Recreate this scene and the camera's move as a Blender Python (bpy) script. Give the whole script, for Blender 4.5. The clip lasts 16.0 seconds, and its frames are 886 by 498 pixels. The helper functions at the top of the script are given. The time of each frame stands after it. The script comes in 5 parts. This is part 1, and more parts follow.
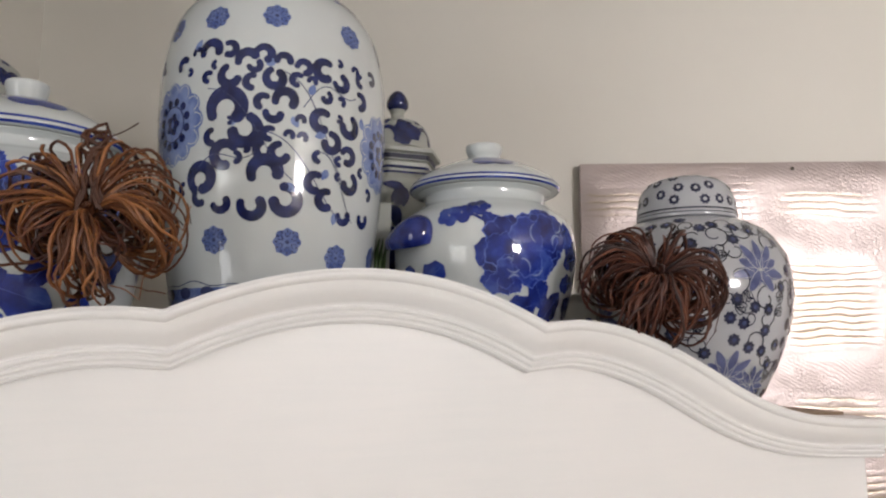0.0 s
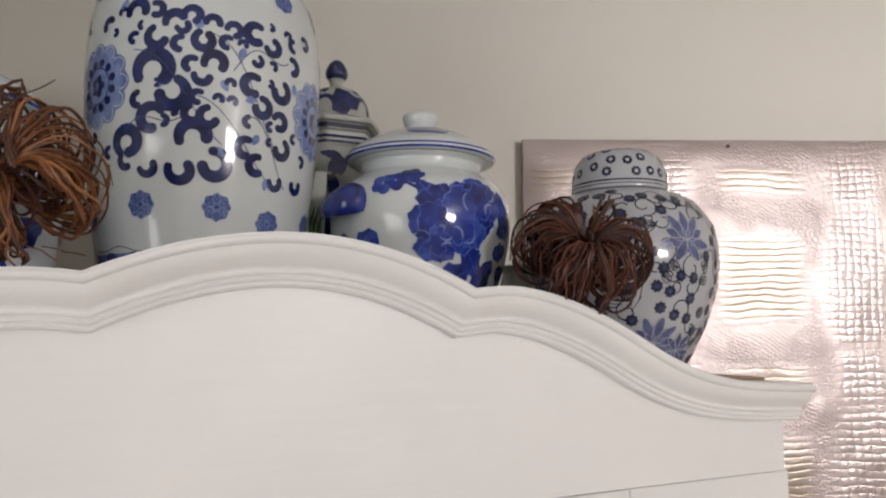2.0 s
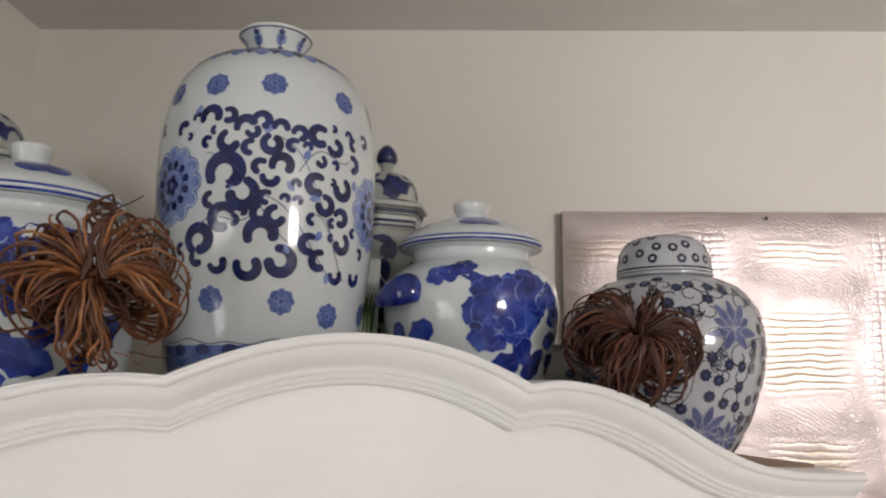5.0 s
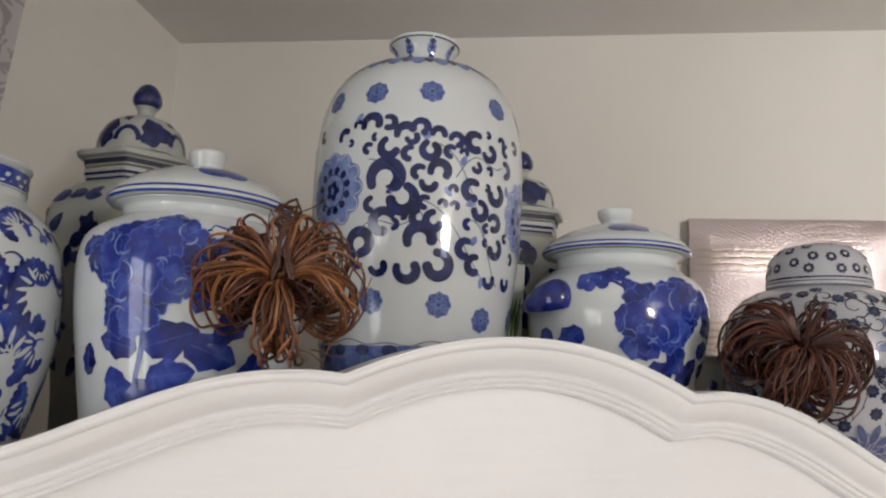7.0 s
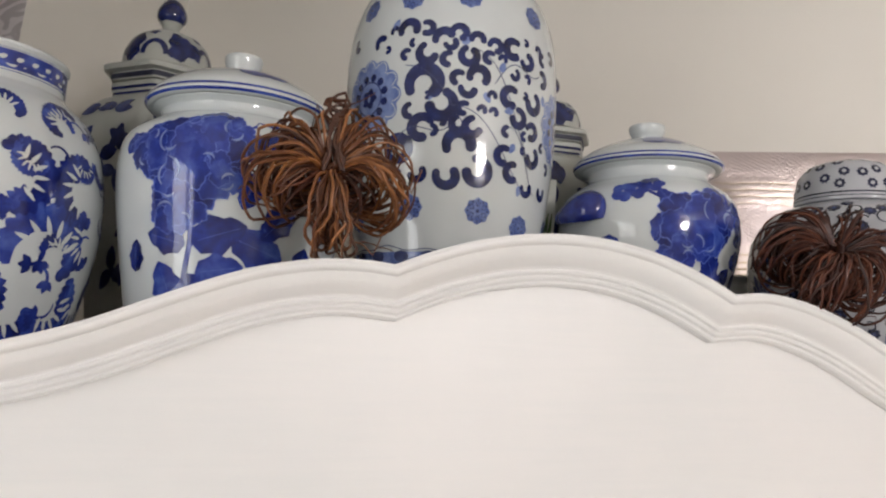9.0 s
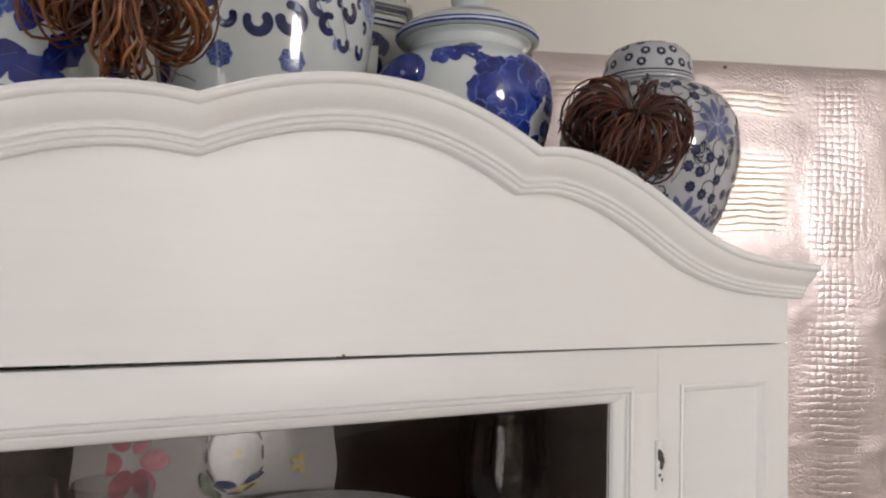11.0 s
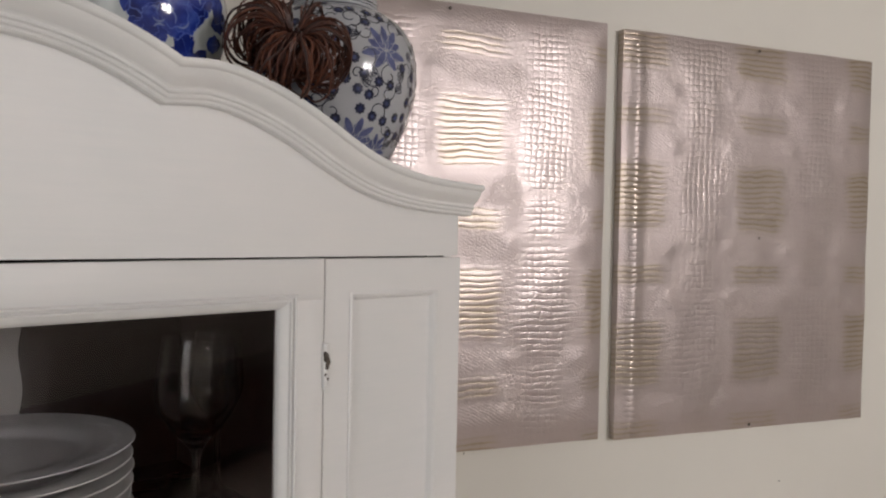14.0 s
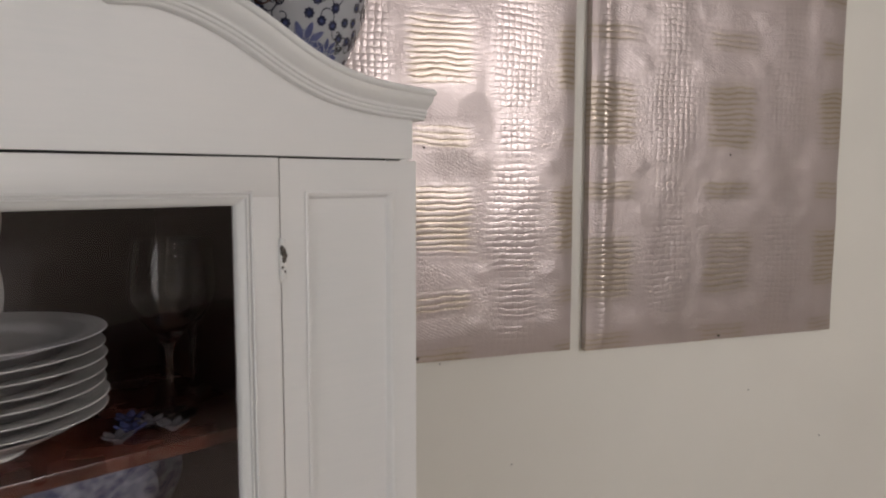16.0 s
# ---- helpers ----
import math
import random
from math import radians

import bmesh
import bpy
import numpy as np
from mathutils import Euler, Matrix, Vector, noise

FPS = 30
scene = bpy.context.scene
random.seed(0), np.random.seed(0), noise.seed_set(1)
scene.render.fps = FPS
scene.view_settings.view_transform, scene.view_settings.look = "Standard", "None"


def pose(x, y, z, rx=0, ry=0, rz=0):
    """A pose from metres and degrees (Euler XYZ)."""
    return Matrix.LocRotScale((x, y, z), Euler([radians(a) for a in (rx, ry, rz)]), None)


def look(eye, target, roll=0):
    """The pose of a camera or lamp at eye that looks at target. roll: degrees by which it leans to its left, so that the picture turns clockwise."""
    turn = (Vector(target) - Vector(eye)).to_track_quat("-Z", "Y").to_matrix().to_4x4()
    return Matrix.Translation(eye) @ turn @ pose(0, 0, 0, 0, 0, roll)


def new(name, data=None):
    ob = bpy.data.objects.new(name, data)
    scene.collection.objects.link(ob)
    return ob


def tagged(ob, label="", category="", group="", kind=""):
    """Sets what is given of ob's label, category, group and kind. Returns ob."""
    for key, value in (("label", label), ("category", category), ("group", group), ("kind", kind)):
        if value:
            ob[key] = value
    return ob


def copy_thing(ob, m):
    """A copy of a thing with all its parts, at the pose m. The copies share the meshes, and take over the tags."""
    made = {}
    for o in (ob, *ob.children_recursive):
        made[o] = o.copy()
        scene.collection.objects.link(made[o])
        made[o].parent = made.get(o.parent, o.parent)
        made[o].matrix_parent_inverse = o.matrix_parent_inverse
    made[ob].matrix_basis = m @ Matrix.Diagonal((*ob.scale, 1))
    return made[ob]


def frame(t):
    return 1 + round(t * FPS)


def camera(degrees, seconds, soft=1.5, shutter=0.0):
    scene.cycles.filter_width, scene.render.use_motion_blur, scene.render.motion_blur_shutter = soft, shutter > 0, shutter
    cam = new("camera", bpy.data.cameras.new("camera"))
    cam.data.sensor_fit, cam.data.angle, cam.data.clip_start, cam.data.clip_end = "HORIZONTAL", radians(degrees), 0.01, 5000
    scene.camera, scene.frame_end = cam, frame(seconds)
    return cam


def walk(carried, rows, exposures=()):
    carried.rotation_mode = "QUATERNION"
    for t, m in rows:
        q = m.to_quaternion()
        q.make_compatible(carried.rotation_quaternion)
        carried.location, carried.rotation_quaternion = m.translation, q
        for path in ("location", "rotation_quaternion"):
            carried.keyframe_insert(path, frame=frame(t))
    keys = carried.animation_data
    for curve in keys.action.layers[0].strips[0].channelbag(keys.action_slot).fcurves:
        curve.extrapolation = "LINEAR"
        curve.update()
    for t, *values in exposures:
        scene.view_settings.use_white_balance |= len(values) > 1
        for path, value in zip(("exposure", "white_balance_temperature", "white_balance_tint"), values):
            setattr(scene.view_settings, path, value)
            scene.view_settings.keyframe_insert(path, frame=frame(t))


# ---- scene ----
cam = camera(62.2, 16.0, soft=2.2)
PATH = [
    (0, (0.018, 0.007, 1.909), (-0.044, 1.987, 2.18), -0.1),
    (0.5, (0.024, 0.008, 1.906), (-0.006, 1.992, 2.159), -0.1),
    (1, (0.032, 0.009, 1.901), (0.032, 1.994, 2.143), -0.3),
    (1.5, (0.036, 0.009, 1.895), (0.065, 1.996, 2.125), 0.0),
    (2, (0.044, 0.004, 1.893), (0.105, 1.991, 2.111), -0.2),
    (2.5, (0.053, -0.006, 1.902), (0.141, 1.98, 2.116), -0.8),
    (3, (0.046, -0.012, 1.913), (0.14, 1.972, 2.144), -0.9),
    (5.3, (0.002, -0.034, 1.945), (-0.048, 1.933, 2.304), 0.5),
    (5.5, (-0.005, -0.034, 1.944), (-0.084, 1.93, 2.314), 0.6),
    (6, (-0.03, -0.035, 1.941), (-0.168, 1.923, 2.32), 1.3),
    (6.5, (-0.057, -0.035, 1.943), (-0.246, 1.922, 2.309), 1.7),
    (7, (-0.071, -0.043, 1.94), (-0.316, 1.91, 2.294), 2.2),
    (7.5, (-0.096, -0.049, 1.922), (-0.379, 1.901, 2.264), 2.9),
    (8, (-0.117, -0.055, 1.909), (-0.419, 1.899, 2.212), 3.0),
    (8.2, (-0.122, -0.053, 1.904), (-0.422, 1.903, 2.194), 2.8),
    (10.5, (-0.117, -0.03, 1.801), (-0.038, 1.964, 1.945), 1.8),
    (11, (-0.088, -0.031, 1.781), (0.113, 1.957, 1.868), 1.4),
    (11.5, (-0.065, -0.036, 1.77), (0.254, 1.938, 1.811), 0.9),
    (12, (-0.04, -0.044, 1.768), (0.365, 1.915, 1.779), 1.0),
    (12.5, (0.004, -0.062, 1.762), (0.475, 1.882, 1.771), 0.7),
    (13, (0.034, -0.08, 1.749), (0.573, 1.846, 1.742), 0.7),
    (13.5, (0.047, -0.103, 1.742), (0.669, 1.798, 1.716), 1.2),
    (14, (0.095, -0.124, 1.738), (0.785, 1.753, 1.695), 1.1),
    (14.5, (0.131, -0.154, 1.73), (0.842, 1.714, 1.662), 1.1),
    (15, (0.146, -0.17, 1.703), (0.846, 1.701, 1.598), 0.6),
    (15.5, (0.154, -0.191, 1.689), (0.835, 1.683, 1.531), 0.3),
    (16, (0.155, -0.212, 1.669), (0.829, 1.661, 1.476), 0.1),
]
walk(cam, [(t, look(eye, target, roll)) for t, eye, target, roll in PATH],
     [(0, -0.15), (1.5, -0.28), (3, -0.39), (5.5, -0.29), (7, -0.17), (8, -0.02), (10.5, -0.26), (11, -0.38), (12.5, -0.62), (15, -0.93), (16, -1.0)])

# ---- world, window light, lamps ----
world = bpy.data.worlds.new("world")
scene.world = world
world.use_nodes = True
wn = world.node_tree.nodes
sky = wn.new("ShaderNodeTexSky")
sky.sky_type = "NISHITA"
sky.sun_disc = False
sky.sun_elevation, sky.sun_rotation = radians(35), radians(200)
wn["Background"].inputs["Strength"].default_value = 0.1
world.node_tree.links.new(sky.outputs["Color"], wn["Background"].inputs["Color"])

ROOM_L, ROOM_R, ROOM_B, ROOM_F, CEIL = -1.0, 5.4, -2.3, 1.66, 2.785
WIN_X0, WIN_X1, WIN_Z0, WIN_Z1 = 2.05, 2.95, 2.06, 2.62
SIDE_Y0, SIDE_Y1, SIDE_Z0, SIDE_Z1 = -1.55, -0.05, 0.9, 2.3


def area_lamp(name, loc, target, sx, sy, watts, colour):
    lamp = bpy.data.lights.new(name, "AREA")
    lamp.shape, lamp.size, lamp.size_y, lamp.energy, lamp.color = "RECTANGLE", sx, sy, watts, colour
    ob = new(name, lamp)
    ob.matrix_world = look(loc, target)
    return ob


area_lamp("high_window_light", ((WIN_X0 + WIN_X1) / 2, ROOM_B - 0.10, (WIN_Z0 + WIN_Z1) / 2),
          ((WIN_X0 + WIN_X1) / 2, 0, (WIN_Z0 + WIN_Z1) / 2), WIN_X1 - WIN_X0, WIN_Z1 - WIN_Z0, 162, (1.0, 0.945, 0.95))
area_lamp("side_window_light", (ROOM_L - 0.10, (SIDE_Y0 + SIDE_Y1) / 2, (SIDE_Z0 + SIDE_Z1) / 2),
          (0, (SIDE_Y0 + SIDE_Y1) / 2, (SIDE_Z0 + SIDE_Z1) / 2), SIDE_Y1 - SIDE_Y0, SIDE_Z1 - SIDE_Z0, 27, (0.93, 0.95, 1.0))

# ---- materials ----


def mat_base(name, rough=0.5, metal=0.0, coat=0.0, spec=0.5):
    m = bpy.data.materials.new(name)
    m.use_nodes = True
    b = m.node_tree.nodes["Principled BSDF"]
    b.inputs["Roughness"].default_value = rough
    b.inputs["Metallic"].default_value = metal
    b.inputs["Coat Weight"].default_value = coat
    b.inputs["Coat Roughness"].default_value = 0.04
    b.inputs["Specular IOR Level"].default_value = spec
    return m, m.node_tree.nodes, m.node_tree.links, b


def noise_node(n, l, scale, detail=3.0, vec=None, distort=0.0):
    t = n.new("ShaderNodeTexNoise")
    t.inputs["Scale"].default_value, t.inputs["Detail"].default_value = scale, detail
    t.inputs["Distortion"].default_value = distort
    if vec is None:
        vec = n.new("ShaderNodeTexCoord").outputs["Object"]
    l.new(vec, t.inputs["Vector"])
    return t


def ramp(n, l, source, stops):
    r = n.new("ShaderNodeValToRGB")
    e = r.color_ramp.elements
    while len(e) < len(stops):
        e.new(0.5)
    for k, (p, c) in zip(e, stops):
        k.position, k.color = p, (*c, 1) if len(c) == 3 else c
    l.new(source, r.inputs["Fac"])
    return r


def bump(n, l, b, height, strength, dist, prev=None):
    k = n.new("ShaderNodeBump")
    k.inputs["Strength"].default_value, k.inputs["Distance"].default_value = strength, dist
    l.new(height, k.inputs["Height"])
    if prev:
        l.new(prev.outputs["Normal"], k.inputs["Normal"])
    l.new(k.outputs["Normal"], b.inputs["Normal"])
    return k


def math_node(n, l, op, a, c=None):
    m = n.new("ShaderNodeMath")
    m.operation = op
    for i, v in enumerate((a, c)):
        if v is None:
            continue
        if isinstance(v, (int, float)):
            m.inputs[i].default_value = v
        else:
            l.new(v, m.inputs[i])
    return m.outputs[0]


def plain(name, c0, c1, scale=6.0, rough=0.5, grain=120.0, grain_h=0.1, coat=0.0, metal=0.0, fine=0.0):
    """A surface that drifts between two colours, with fine relief."""
    m, n, l, b = mat_base(name, rough, metal, coat)
    t = noise_node(n, l, scale, 4.0)
    r = ramp(n, l, t.outputs["Fac"], [(0.3, c0), (0.7, c1)])
    l.new(r.outputs["Color"], b.inputs["Base Color"])
    g = noise_node(n, l, grain, 3.0)
    bump(n, l, b, g.outputs["Fac"], grain_h, 0.002)
    rr = n.new("ShaderNodeMapRange")
    rr.inputs["To Min"].default_value, rr.inputs["To Max"].default_value = max(0.02, rough - 0.06), rough + 0.08
    l.new(t.outputs["Fac"], rr.inputs["Value"])
    l.new(rr.outputs["Result"], b.inputs["Roughness"])
    return m


WALL = plain("wall_paint", (0.735, 0.713, 0.648), (0.77, 0.748, 0.683), 2.0, 0.5, 260.0, 0.12)
CEILING = plain("ceiling_paint", (0.77, 0.75, 0.72), (0.81, 0.79, 0.76), 2.0, 0.8, 160.0, 0.2)
# The floor is unseen; its pale colour is chosen to bounce light upwards.
FLOOR = plain("floor_boards", (0.66, 0.60, 0.53), (0.74, 0.68, 0.61), 5.0, 0.4, 60.0, 0.2)
TRIM = plain("trim_paint", (0.74, 0.73, 0.70), (0.78, 0.77, 0.74), 4.0, 0.4, 150.0, 0.1)
GLAZE = plain("white_glaze", (0.55, 0.585, 0.585), (0.615, 0.65, 0.64), 9.0, 0.09, 30.0, 0.03, 0.4)
GLAZE_GREY = plain("celadon_glaze", (0.34, 0.355, 0.32), (0.43, 0.44, 0.40), 14.0, 0.42, 40.0, 0.05, 0.04)
GLAZE_LILAC = plain("lilac_glaze", (0.38, 0.388, 0.415), (0.45, 0.458, 0.48), 12.0, 0.12, 40.0, 0.04, 0.4)
NAVY = plain("navy_glaze", (0.006, 0.009, 0.045), (0.018, 0.028, 0.135), 60.0, 0.09, 40.0, 0.04, 0.4)
WASH = plain("pale_blue_glaze", (0.10, 0.15, 0.37), (0.25, 0.32, 0.56), 70.0, 0.1, 40.0, 0.04, 0.4)
MID_BLUE = plain("mid_blue_glaze", (0.04, 0.08, 0.38), (0.12, 0.19, 0.56), 60.0, 0.09, 40.0, 0.04, 0.4)
SLATE = plain("slate_blue_glaze", (0.022, 0.028, 0.09), (0.075, 0.095, 0.22), 60.0, 0.12, 40.0, 0.04, 0.4)
LOTUS_BLUE = plain("lotus_blue_glaze", (0.06, 0.072, 0.175), (0.125, 0.145, 0.29), 70.0, 0.1, 40.0, 0.04, 0.4)
MEDAL = plain("medallion_blue_glaze", (0.06, 0.10, 0.30), (0.17, 0.23, 0.48), 130.0, 0.1, 40.0, 0.04, 0.4)
DAISY = plain("daisy_ink_glaze", (0.012, 0.014, 0.034), (0.040, 0.044, 0.085), 70.0, 0.12, 40.0, 0.04, 0.3)
INK = plain("black_blue_glaze", (0.008, 0.009, 0.02), (0.02, 0.024, 0.05), 50.0, 0.12, 40.0, 0.04, 0.3)
DULL_INK = plain("dull_black_blue", (0.010, 0.012, 0.026), (0.026, 0.030, 0.058), 50.0, 0.6, 40.0, 0.05)
OAK = plain("raw_board", (0.16, 0.10, 0.06), (0.30, 0.20, 0.12), 14.0, 0.6, 90.0, 0.3)
MAHOGANY = plain("mahogany", (0.036, 0.009, 0.005), (0.092, 0.022, 0.012), 12.0, 0.25, 80.0, 0.15, 0.3)
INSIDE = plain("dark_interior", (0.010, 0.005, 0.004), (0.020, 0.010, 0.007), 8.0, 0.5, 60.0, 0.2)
CHINA = plain("white_china", (0.56, 0.555, 0.545), (0.64, 0.635, 0.62), 12.0, 0.15, 60.0, 0.05, 0.3)
PEWTER = plain("pewter", (0.48, 0.48, 0.49), (0.60, 0.60, 0.61), 22.0, 0.30, 90.0, 0.08, 0.1, 0.25)
ROSE = plain("red_underglaze", (0.42, 0.05, 0.09), (0.60, 0.18, 0.22), 90.0, 0.2, 60.0, 0.05)
GREENISH = plain("green_underglaze", (0.05, 0.10, 0.06), (0.16, 0.22, 0.12), 90.0, 0.2, 60.0, 0.05)
YELLOW = plain("yellow_underglaze", (0.62, 0.46, 0.08), (0.72, 0.60, 0.2), 90.0, 0.2, 60.0, 0.05)
GREYWASH = plain("grey_underglaze", (0.075, 0.075, 0.085), (0.15, 0.15, 0.165), 90.0, 0.2, 60.0, 0.05)
PALEWASH = plain("pale_grey_underglaze", (0.46, 0.45, 0.42), (0.58, 0.57, 0.54), 90.0, 0.2, 60.0, 0.05)
GOLD = plain("gilt_band", (0.55, 0.36, 0.12), (0.7, 0.5, 0.2), 40.0, 0.22, 90.0, 0.1, 0.0, 1.0)
STEEL = plain("dark_steel", (0.05, 0.045, 0.04), (0.14, 0.12, 0.10), 120.0, 0.4, 200.0, 0.4, 0.0, 0.9)
PLATTER = plain("platter_print", (0.04, 0.05, 0.12), (0.34, 0.35, 0.41), 42.0, 0.15, 60.0, 0.05, 0.3)
LEAFGREEN = plain("green_leaf", (0.05, 0.10, 0.03), (0.10, 0.17, 0.05), 30.0, 0.5, 90.0, 0.2)


def vine_bark(name, dark, mid_c, pale):
    """Dry bent vine: each rod has its own tone, with fine fibre."""
    m, n, l, b = mat_base(name, 0.5)
    co = n.new("ShaderNodeTexCoord").outputs["Object"]
    t = noise_node(n, l, 55.0, 3.0, co)
    fibre = noise_node(n, l, 320.0, 2.0, co)
    info = n.new("ShaderNodeObjectInfo")
    v = math_node(n, l, "ADD", math_node(n, l, "MULTIPLY", info.outputs["Random"], 0.6), math_node(n, l, "MULTIPLY", t.outputs["Fac"], 0.4))
    r = ramp(n, l, v, [(0.15, dark), (0.55, mid_c), (0.9, pale)])
    l.new(r.outputs["Color"], b.inputs["Base Color"])
    bump(n, l, b, fibre.outputs["Fac"], 0.4, 0.001)
    return m


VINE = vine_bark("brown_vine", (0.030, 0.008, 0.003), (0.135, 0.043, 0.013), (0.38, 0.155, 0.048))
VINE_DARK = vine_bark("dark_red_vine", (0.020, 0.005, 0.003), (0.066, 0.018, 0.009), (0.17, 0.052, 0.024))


def cobalt_wash():
    """Brushed cobalt under a clear glaze: pools dark, thins to a clear blue, and differs from stroke to stroke."""
    m, n, l, b = mat_base("cobalt_glaze", 0.09, 0.0, 0.4)
    co = n.new("ShaderNodeTexCoord").outputs["Object"]
    pool = noise_node(n, l, 34.0, 4.0, co, 0.6)
    fine = noise_node(n, l, 150.0, 2.0, co)
    info = n.new("ShaderNodeObjectInfo")
    v = math_node(n, l, "ADD", math_node(n, l, "MULTIPLY", pool.outputs["Fac"], 0.75), math_node(n, l, "MULTIPLY", fine.outputs["Fac"], 0.15))
    v = math_node(n, l, "ADD", v, math_node(n, l, "MULTIPLY", info.outputs["Random"], 0.20))
    r = ramp(n, l, v, [(0.36, (0.006, 0.009, 0.085)), (0.60, (0.016, 0.034, 0.25)), (0.86, (0.075, 0.14, 0.48))])
    l.new(r.outputs["Color"], b.inputs["Base Color"])
    bump(n, l, b, pool.outputs["Fac"], 0.03, 0.002)
    return m


COBALT = cobalt_wash()


def painted_wood():
    """White brushed furniture paint with faint strokes, cream drift and rubbed spots."""
    m, n, l, b = mat_base("white_furniture_paint", 0.42)
    co = n.new("ShaderNodeTexCoord").outputs["Object"]
    mp = n.new("ShaderNodeMapping")
    mp.inputs["Scale"].default_value = (1.5, 8, 26)
    l.new(co, mp.inputs["Vector"])
    big = noise_node(n, l, 3.2, 3.0, co)
    strokes = noise_node(n, l, 7.0, 5.0, mp.outputs["Vector"])
    mix = math_node(n, l, "ADD", math_node(n, l, "MULTIPLY", big.outputs["Fac"], 0.78), math_node(n, l, "MULTIPLY", strokes.outputs["Fac"], 0.22))
    r = ramp(n, l, mix, [(0.3, (0.71, 0.715, 0.70)), (0.55, (0.765, 0.755, 0.735)), (0.75, (0.79, 0.77, 0.745))])
    l.new(r.outputs["Color"], b.inputs["Base Color"])
    k = bump(n, l, b, strokes.outputs["Fac"], 0.06, 0.0015)
    pits = noise_node(n, l, 210.0, 2.0, co)
    bump(n, l, b, pits.outputs["Fac"], 0.06, 0.001, k)
    return m


def clear_glass(name, rough=0.0):
    m, n, l, b = mat_base(name, rough)
    b.inputs["Transmission Weight"].default_value = 1.0
    b.inputs["IOR"].default_value = 1.45
    return m


def reptile_vinyl(folded, rib_x, block_z):
    """Embossed pearl vinyl: columns of wavy ribs and columns of small squares, fine scales and knobs between.
    rib_x: the middle of a rib column; block_z: the middle of a tall rib field."""
    m, n, l, b = mat_base("embossed_reptile_vinyl", 0.3, 0.72)
    co = n.new("ShaderNodeTexCoord").outputs["Object"]
    op = lambda kind, a, c=None: math_node(n, l, kind, a, c)
    mul, plus, minus = (lambda a, c: op("MULTIPLY", a, c)), (lambda a, c: op("ADD", a, c)), (lambda a, c: op("SUBTRACT", a, c))

    def step(v, lo, hi):
        k = n.new("ShaderNodeMapRange")
        k.interpolation_type = "SMOOTHSTEP"
        k.inputs["From Min"].default_value, k.inputs["From Max"].default_value = lo, hi
        l.new(v, k.inputs["Value"])
        return k.outputs["Result"]

    def warped(scale, amount, detail):
        t = noise_node(n, l, scale, detail, co)
        off = n.new("ShaderNodeVectorMath")
        off.operation = "MULTIPLY_ADD"
        l.new(t.outputs["Color"], off.inputs[0])
        off.inputs[1].default_value, off.inputs[2].default_value = (amount,) * 3, (-amount / 2,) * 3
        return off.outputs[0]

    def moved(*offsets):
        v = co
        for o in offsets:
            a = n.new("ShaderNodeVectorMath")
            l.new(v, a.inputs[0])
            l.new(o, a.inputs[1])
            v = a.outputs[0]
        k = n.new("ShaderNodeSeparateXYZ")
        l.new(v, k.inputs[0])
        return k.outputs["X"], k.outputs["Z"]

    broad, ripple = warped(5.0, 0.035, 3.0), warped(26.0, 0.011, 2.0)
    x, z = moved(broad)
    xf, zf = moved(broad, ripple)
    d = op("PINGPONG", minus(x, rib_x), 0.2165)          # across: 0 in a rib column, 0.2165 in a column of squares
    e = op("PINGPONG", minus(z, block_z), 0.223)         # along: 0 in a tall rib field, 0.223 in a short one
    tall, short = step(e, 0.122, 0.070), step(e, 0.182, 0.205)
    frayed = noise_node(n, l, 38.0, 2.0, co).outputs["Fac"]
    rib = mul(step(plus(d, mul(frayed, 0.05)), 0.145, 0.085), op("MAXIMUM", tall, mul(short, 0.8)))
    half = plus(0.052, mul(step(e, 0.15, 0.05), 0.028))
    grid = mul(step(minus(minus(0.2165, d), half), 0.034, -0.030), minus(1.0, mul(mul(step(e, 0.140, 0.150), step(e, 0.178, 0.168)), 0.55)))
    ridge = lambda v, pitch, p: op("POWER", op("ABSOLUTE", op("SINE", mul(v, math.pi / pitch))), p)
    ribs = ridge(zf, 0.0158, 0.45)
    faint = plus(0.8, mul(ridge(xf, 0.017, 0.4), 0.2))
    squares = mul(plus(0.28, mul(ridge(xf, 0.0185, 0.5), 0.72)), ridge(zf, 0.0172, 0.42))
    vor = n.new("ShaderNodeTexVoronoi")
    vor.feature = "DISTANCE_TO_EDGE"
    vor.inputs["Scale"].default_value = 105.0
    l.new(co, vor.inputs["Vector"])
    cells = op("MINIMUM", mul(vor.outputs["Distance"], 4.5), 1.0)
    rest = op("MAXIMUM", minus(1.0, plus(rib, grid)), 0.0)
    scaly = mul(rest, step(noise_node(n, l, 9.0, 2.0, co).outputs["Fac"], 0.40, 0.60))
    h = plus(mul(mul(ribs, faint), mul(rib, 0.95)), plus(mul(squares, grid), mul(mul(cells, scaly), 0.5)))
    fan = ridge(plus(zf, mul(xf, 0.55)), 0.0088, 0.6)
    gap = mul(mul(step(e, 0.112, 0.130), step(e, 0.188, 0.172)), step(d, 0.16, 0.11))
    h = plus(h, mul(mul(fan, gap), 0.35))
    du, dv = mul(minus(d, 0.112), 1 / 0.026), mul(minus(e, 0.150), 1 / 0.021)
    knob = op("POWER", 0.3679, plus(mul(du, du), mul(dv, dv)))
    lumps = noise_node(n, l, 12.0, 3.0, co)
    k = bump(n, l, b, plus(lumps.outputs["Fac"], mul(knob, 0.6)), 0.24, 0.012)
    k = bump(n, l, b, h, 0.48, 0.0018, k)
